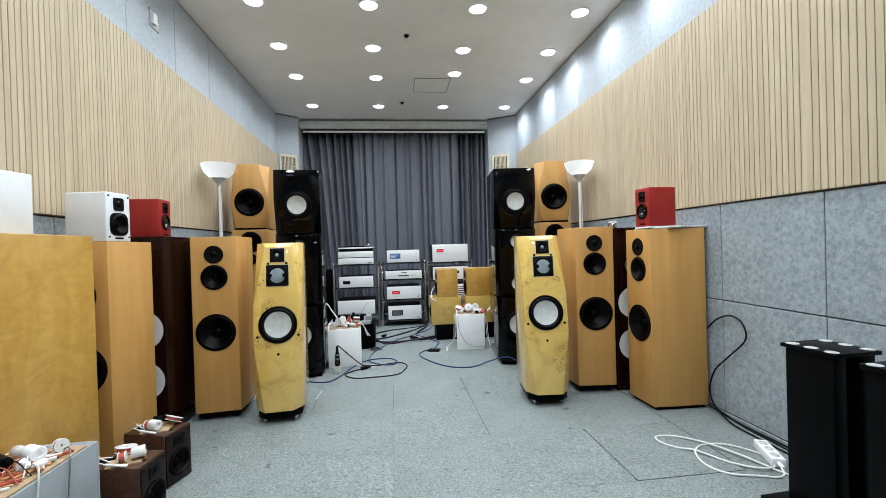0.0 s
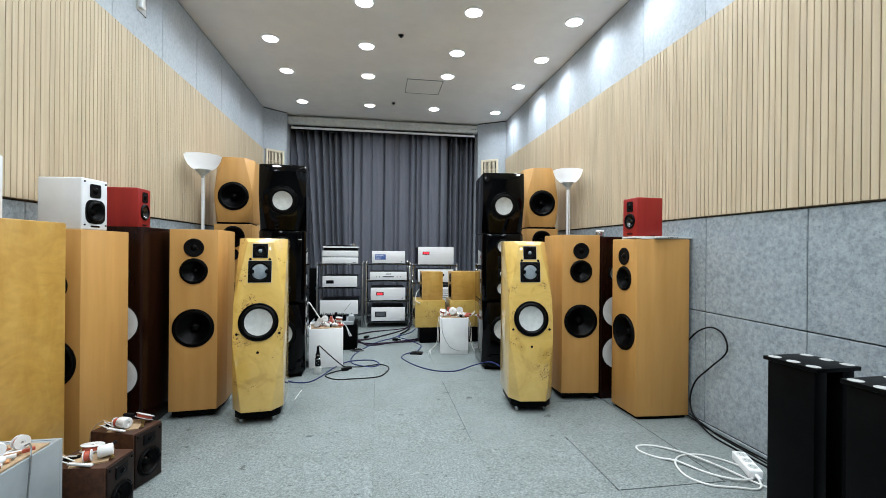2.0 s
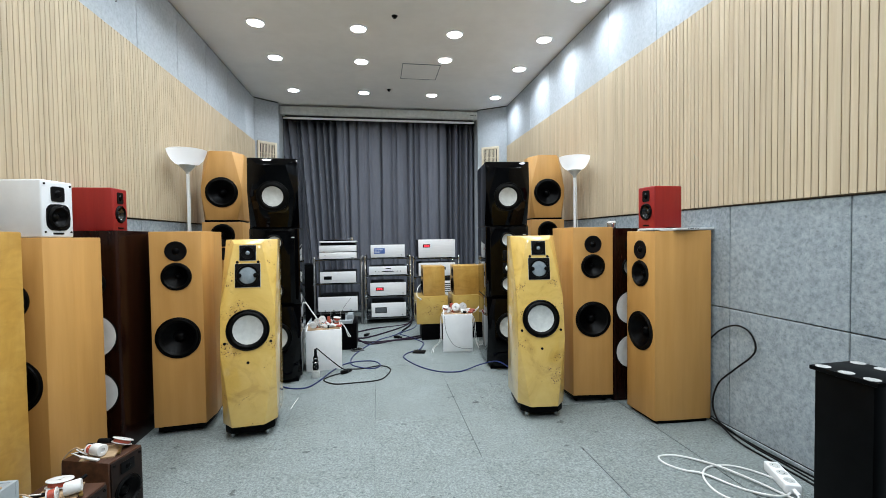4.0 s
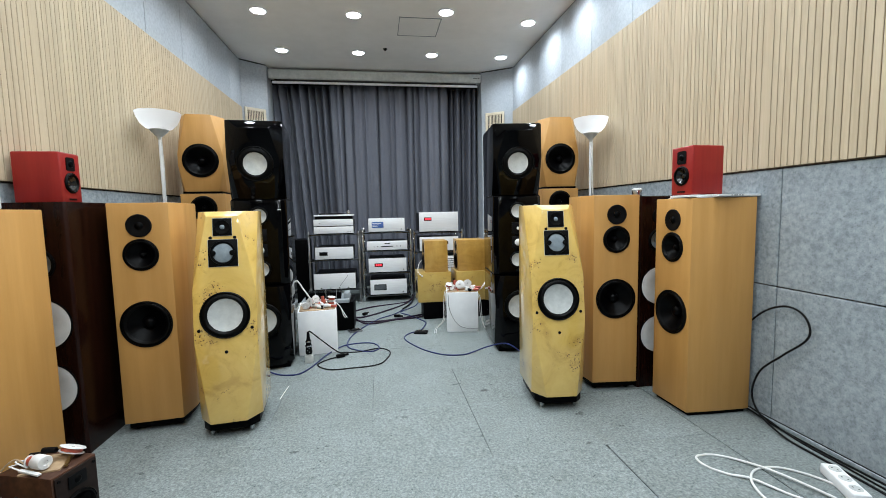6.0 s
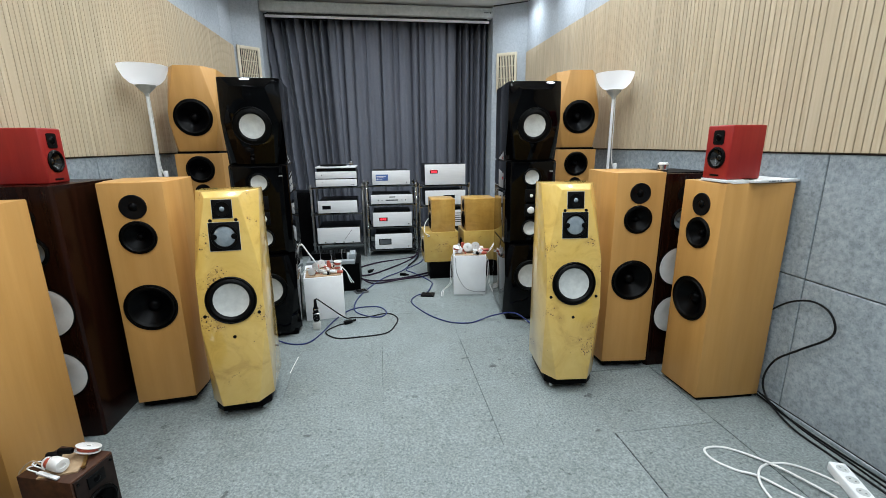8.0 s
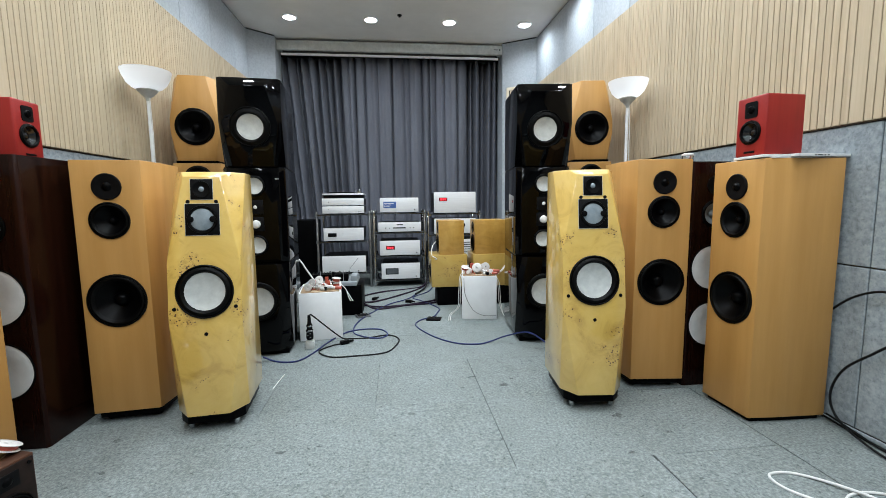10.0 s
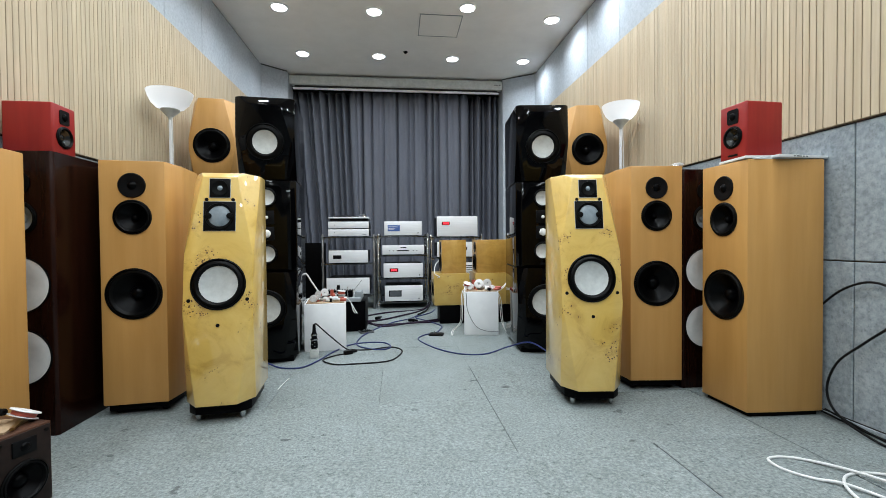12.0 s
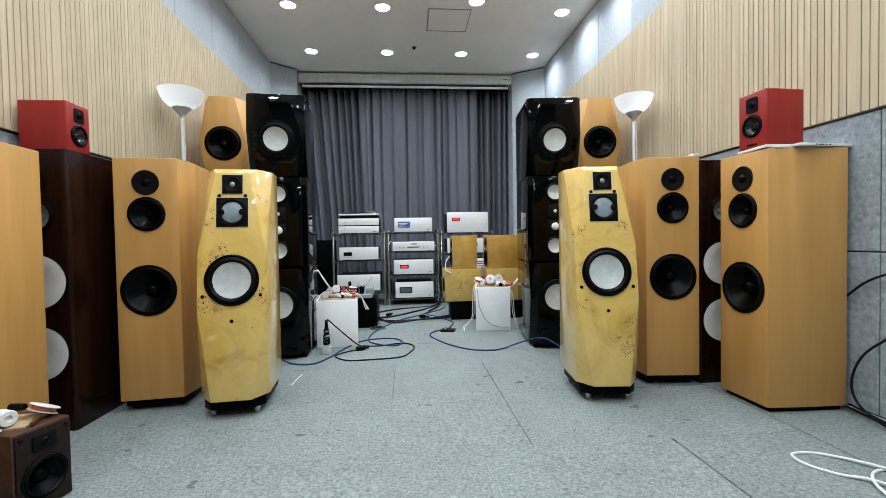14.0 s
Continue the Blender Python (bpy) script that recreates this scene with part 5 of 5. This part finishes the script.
cable([(1.86, 2.35, 0.03), (1.84, 2.1), (1.835, 1.9), (1.83, 1.7), (1.845, 1.4)], 0.004, BLACKCABLE, "black cable lying along the wall")
cable([(-0.66, 3.36, 0.03), (-0.60, 3.355), (-0.53, 3.325), (-0.455, 3.34), (-0.395, 3.46), (-0.325, 3.68), (-0.235, 3.855), (-0.115, 3.91), (0.0, 3.885), (0.05, 3.765), (0.0, 3.69), (-0.105, 3.73), (-0.195, 3.87),
       (-0.16, 4.185), (0.03, 4.62), (0.245, 4.88), (0.42, 5.38), (0.44, 5.6)], 0.0048, BLUECABLE, "blue mains cable snaking over the carpet")
cable([(-0.428, 3.565, 0.21), (-0.418, 3.57, 0.213), (-0.36, 3.62, 0.14), (-0.25, 3.66, 0.03), (-0.20, 3.71), (-0.10, 3.70), (0.05, 3.75), (0.125, 3.66), (0.105, 3.52), (0.035, 3.40), (-0.15, 3.37), (-0.28, 3.375), (-0.365, 3.48), (-0.30, 3.58), (-0.22, 3.62)], 0.0045, BLACKCABLE, "black cable with connector looping over the carpet")
cable([(1.09, 3.10), (1.06, 3.18, 0.012), (1.003, 3.30, 0.060), (0.93, 3.40, 0.090), (0.82, 3.50, 0.042), (0.72, 3.51, 0.008), (0.63, 3.475), (0.49, 3.515), (0.355, 3.68), (0.253, 3.945), (0.30, 4.09), (0.40, 4.165), (0.45, 4.30), (0.47, 4.45), (0.345, 4.73), (0.27, 4.885), (0.43, 5.12), (0.5, 5.35)], 0.0048, BLUECABLE, "blue mains cable curving over the carpet")
cable([(0.56, 4.78), (0.235, 4.60), (-0.015, 4.55), (-0.17, 4.65), (-0.24, 4.94), (-0.03, 5.18), (0.385, 5.38), (0.46, 5.55, 0.1), (0.47, 5.6, 0.4)], 0.0078, PURPLECABLE, "thick purple braided speaker cable on the carpet")
cable([(-0.28, 4.70, 0.03), (-0.1, 4.75), (0.15, 5.0), (0.36, 5.30), (0.47, 5.5, 0.06)], 0.0078, PURPLECABLE, "thick purple braided speaker cable on the carpet")
cable([(-0.17, 4.50, 0.06), (-0.05, 4.48), (0.2, 4.52, 0.02), (0.42, 4.62), (0.55, 4.66, 0.03)], 0.0072, PURPLECABLE, "thick purple braided speaker cable on the carpet")
cable([(0.455, 5.42, 0.5), (0.445, 5.45, 0.3), (0.45, 5.44, 0.12), (0.42, 5.3, 0.02), (0.3, 5.0, 0.012)], 0.008, BLACKCABLE, "black cable hanging from the rack")
cable([(0.478, 4.66, 0.56), (0.44, 4.6, 0.52), (0.43, 4.55, 0.45), (0.47, 4.52, 0.42), (0.41, 4.6, 0.40)], 0.004, WHITECABLE, "white speaker wire at the small cabinets", "thin wires")
for dx in (0.0, 0.012):
    cable([(0.66 + dx, 4.14, 0.36), (0.61 + dx, 4.10, 0.34), (0.595 + dx, 4.08, 0.22), (0.59 + dx, 4.10, 0.10), (0.53 + dx, 4.12, 0.03), (0.51 + dx, 4.05)], 0.0027, WHITECABLE, "white speaker wire hanging beside the box", "thin wires")
    cable([(0.86, 4.15 + dx, 0.36), (0.90, 4.15, 0.34 - dx), (0.96 + dx, 4.2, 0.36), (1.03, 4.3, 0.40 + dx)], 0.0027, WHITECABLE, "white speaker wire hanging beside the box", "thin wires")
    cable([(0.87, 4.12, 0.35), (0.905 + dx, 4.10, 0.28), (0.915 + dx, 4.08, 0.12), (0.95, 4.05 + dx, 0.02), (1.0, 3.98)], 0.0027, WHITECABLE, "white speaker wire hanging beside the box", "thin wires")
cable([(0.63, 4.045, 0.33), (0.64, 4.043, 0.2), (0.70, 4.043, 0.08), (0.78, 4.038, 0.035), (0.88, 4.03, 0.03)], 0.0025, GUNMETAL, "grey wire hanging down the white box", "thin wires")
for dx in (0.0, 0.014):
    cable([(-0.5, 3.86 + dx, 0.345), (-0.545, 3.85 + dx, 0.33), (-0.565 + dx, 3.83, 0.26), (-0.53, 3.84, 0.22)], 0.0027, WHITECABLE, "white speaker wire curling beside the box", "thin wires")
    cable([(-0.27, 3.88 + dx, 0.345), (-0.235, 3.87, 0.31), (-0.215 + dx, 3.86, 0.25), (-0.2 + dx, 3.85, 0.23)], 0.0027, WHITECABLE, "white speaker wire curling beside the box", "thin wires")
cable([(-0.46, 3.95, 0.36), (-0.52, 3.98, 0.44), (-0.575, 4.0, 0.51), (-0.62, 4.02, 0.45)], 0.006, WHITECABLE, "white wire arching above the crossover", "thin wires")

# connectors on the floor
cn = thing("mains_connector", pose(-0.432, 3.562, 0), "black and silver mains connector standing by the box", "connector")
part("body", turned([(0, 0.06), (0.02, 0.06), (0.023, 0.075), (0.021, 0.10), (0.017, 0.12), (0.018, 0.15), (0.012, 0.165), (0.009, 0.215), (0, 0.215)], 18, "z"), BLACK, cn)
part("collar", turned([(0.022, 0.112), (0.0235, 0.114), (0.0235, 0.120), (0.021, 0.122)], 18, "z"), CHROME, cn)
part("collar", turned([(0.0185, 0.142), (0.02, 0.144), (0.02, 0.150), (0.0185, 0.152)], 18, "z"), CHROME, cn)
part("foot_block", joined(box(-0.026, 0.026, -0.02, 0.02, 0, 0.050, 0.003), box(-0.020, 0.020, -0.015, 0.015, 0.050, 0.062, 0.002)), PALE, cn, "pale grey socket block")
for k in range(4):
    part("clamp_screw", turned([(0.004, 0.020), (0.004, 0.0245), (0, 0.0248)], 8), CHROME, cn, "", pose(0.007 * (-1) ** k, 0, 0.078 + 0.012 * k))
for x, y, a, lab in ((-0.158, 4.285, 20, "grey floor socket box with open lid"), (0.402, 4.105, -15, "black floor socket box with plug")):
    fb = thing("floor_socket", pose(x, y, 0, 0, 0, a), lab, "floor socket", "floor sockets")
    part("frame", box(-0.055, 0.055, -0.045, 0.045, 0, 0.012, 0.002), GUNMETAL if x < 0 else BLACK, fb)
    part("inlay", box(-0.042, 0.042, -0.032, 0.032, 0.012, 0.015), BLACK, fb)
    for sx in (-1, 1):
        part("contact", turned([(0.01, 0.015), (0.01, 0.022), (0.006, 0.026), (0, 0.026)], 12, "z"), CHROME, fb, "", pose(sx * 0.017, 0, 0))
for x, y, a in ((-0.225, 3.615, 30), (0.225, 4.70, -20), (-0.09, 4.86, 60)):
    pl = thing("plug", pose(x, y, 0, 0, 0, a), "black rubber mains plug lying on the carpet", "plug", "loose plugs")
    part("body", box(-0.03, 0.03, -0.016, 0.016, 0, 0.026, 0.006), RUBBER, pl)
    part("neck", tube([(0.03, 0, 0.013), (0.06, 0, 0.012)], 0.008), RUBBER, pl)

# pale rod imitates the bright line along a carpet joint
rod = thing("thin_rod", pose(-0.500, 3.06, 0.0026, 0, 0, 0), "thin pale rod standing in for a joint highlight", "rod")
part("shaft", tube([(0.0, -0.09, 0), (0.005, 0.0, 0), (0.012, 0.09, 0)], 0.0026), WHITECABLE, rod)


# ---- wall panels, slats and carpet tiles ----
def shared(name, bm, mat):
    me = bpy.data.meshes.new(name)
    bm.to_mesh(me)
    bm.free()
    me.materials.append(mat)
    return me


def piece(name, me, parent, m):
    ob = new(name, me)
    ob.parent = parent
    ob.matrix_basis = m
    return ob


W0, W1 = 1.193, 2.312      # lower and upper edge of the slats
PITCH = 0.0310
for wall, wx, sgn, far, off in ((wall_east, RIGHT, -1, CORNER_R, 1.677), (wall_west, LEFT, 1, CORNER_L, 1.620)):
    def yz_box(y0, y1, z0, z1, proud, back, bevel):
        a, b = sorted((sgn * proud, -sgn * back))
        return box(a, b, y0, y1, z0, z1, bevel, 1)
    P = 0.583
    kinds = {}
    k0 = math.ceil((BACK - off) / P) - 1
    for z0, z1, shift in ((0.004, 0.643, 0), (0.648, W0 - 0.0085, 0), (W1 + 0.004, CEIL - 0.012, 0.02)):
        cloth = FELT_PALE if z0 > W1 else FELT
        me = shared("felt_panel", yz_box(0.002, P - 0.002, z0, z1, 0.0, 0.022, 0.003), cloth)
        k = k0
        while off + shift + k * P < far - 0.02:
            y = off + shift + k * P
            k += 1
            if y < BACK:
                continue
            if y + P > far:
                piece("felt_panel", shared("felt_panel", yz_box(0.002, far - y - 0.002, z0, z1, 0.0, 0.022, 0.003), cloth), wall, pose(wx, y, 0))
            else:
                piece("felt_panel", me, wall, pose(wx, y, 0))
    slat = shared("slat", yz_box(0.0, PITCH - 0.0038, W0, W1, 0.012, 0.004, 0.0012), SLAT)
    wide = shared("slat", yz_box(0.0, 0.055 - 0.0038, W0, W1, 0.012, 0.004, 0.0012), SLAT)
    rest, y, n = bmesh.new(), BACK, 0
    y = off + 0.034
    back_y, count = y, 0
    while y < far - PITCH:
        if count % 19 == 0:
            piece("slat", wide, wall, pose(wx, y, 0))
            y += 0.055
        else:
            piece("slat", slat, wall, pose(wx, y, 0))
            y += PITCH
        count += 1
    n = int((back_y - BACK) / PITCH)
    for j in range(n):
        yy = back_y - (j + 1) * PITCH
        if yy > 0.6:
            piece("slat", slat, wall, pose(wx, yy, 0))
        else:
            me = bpy.data.meshes.new("tmp")
            b = yz_box(yy, yy + PITCH - 0.0038, W0, W1, 0.012, 0.004, 0.0)
            b.to_mesh(me)
            b.free()
            rest.from_mesh(me)
            bpy.data.meshes.remove(me)
    tagged(part("slats_behind", rest, SLAT, wall, "", pose(wx, 0, 0)), kind="stuff")
    part("slat_backing", yz_box(BACK, far, W0 - 0.004, W1, 0.001, 0.022, 0), GROOVE, wall, "", pose(wx, 0, 0))
    part("shadow_gap", yz_box(BACK, far, W0 - 0.0085, W0 - 0.004, -0.002, 0.022, 0), SHADOWGAP, wall, "", pose(wx, 0, 0))
    part("ceiling_gap", yz_box(BACK, far, CEIL - 0.012, CEIL - 0.001, -0.008, 0.022, 0), SHADOWGAP, wall, "", pose(wx, 0, 0))

for wx, sgn, far in ((LEFT, 1, CORNER_L), (RIGHT, -1, CORNER_R)):
    a, b = sorted((wx, wx + sgn * 0.010))
    solid("baseboard", box(a, b, BACK, far - 0.012, 0.0, 0.016, 0.002), FELT, "low grey strip along the foot of the wall", "baseboard", kind="structure")
    a, b = sorted((wx, wx + sgn * 0.004))
    solid("trim", box(a, b, BACK, far - 0.012, 0.016, 0.020), SHADOWGAP, "dark joint above the baseboard", "trim", kind="structure")

TX, TY, T0X, T0Y = 0.502, 0.506, 1.016, 2.216
# open joints in metres at the low x, high x, low y and high y edges of a tile; the rest lie tight
OPEN = {(0, -1): (0.0072, 0.0056, 0.0045, 0.0036), (0, 0): (0.0003, 0.0056, 0.0003, 0.0070), (1, -1): (0.0018, 0.0003, 0.0003, 0.0008), (-1, 0): (0.0026, 0.0003, 0.0003, 0.0006), (-1, 1): (0.0032, 0.0003, 0.0003, 0.0003), (-2, 1): (0.0014, 0.0003, 0.0003, 0.0003), (-3, 1): (0.0016, 0.0003, 0.0003, 0.0003)}


def tile(a, b, c, d):
    return shared("carpet_tile", box(a, TX - b, c, TY - d, -0.006, 0.0), CARPET)


tight = [tile(0.0003, 0.0003, 0.0003, 0.0003), tile(0.0003, 0.0003, 0.0006, 0.0003)]
rnd = random.Random(4)
for i in range(-6, 3):
    for j in range(-9, 10):
        x, y = T0X + i * TX, T0Y + j * TY
        if x > 2.05 or x + TX < -1.7 or y > 6.9 or y + TY < BACK:
            continue
        me = tile(*OPEN[i, j]) if (i, j) in OPEN else rnd.choice(tight)
        piece("carpet_tile", me, floor, pose(x, y, 0.0008 if (i, j) == (0, -1) else rnd.uniform(-0.0004, 0.0), 0, 0, 0))
part("tile_edge", box(1.0152, 1.0172, 1.735, 2.18, -0.004, 0.0012), GREYBOX, floor, "pale strip along the edge of the lifted carpet tile")
rnd = random.Random(17)
for x, y, a, b in ((-0.322, 2.408, 0.022, 0.010), (-0.185, 2.43, 0.009, 0.007), (0.245, 1.94, 0.010, 0.006), (0.185, 1.60, 0.008, 0.012), (0.50, 2.985, 0.030, 0.006), (0.43, 2.86, 0.012, 0.005), (-0.90, 2.36, 0.014, 0.008)):
    rim = [(a * rnd.uniform(0.55, 1.1) * math.cos(k * math.pi / 8), b * rnd.uniform(0.55, 1.1) * math.sin(k * math.pi / 8)) for k in range(16)]
    part("stain", prism(rim, 0.0, 0.0009), STAIN, floor, "dark trodden spot", pose(x, y, 0, 0, 0, rnd.uniform(-12, 12)))
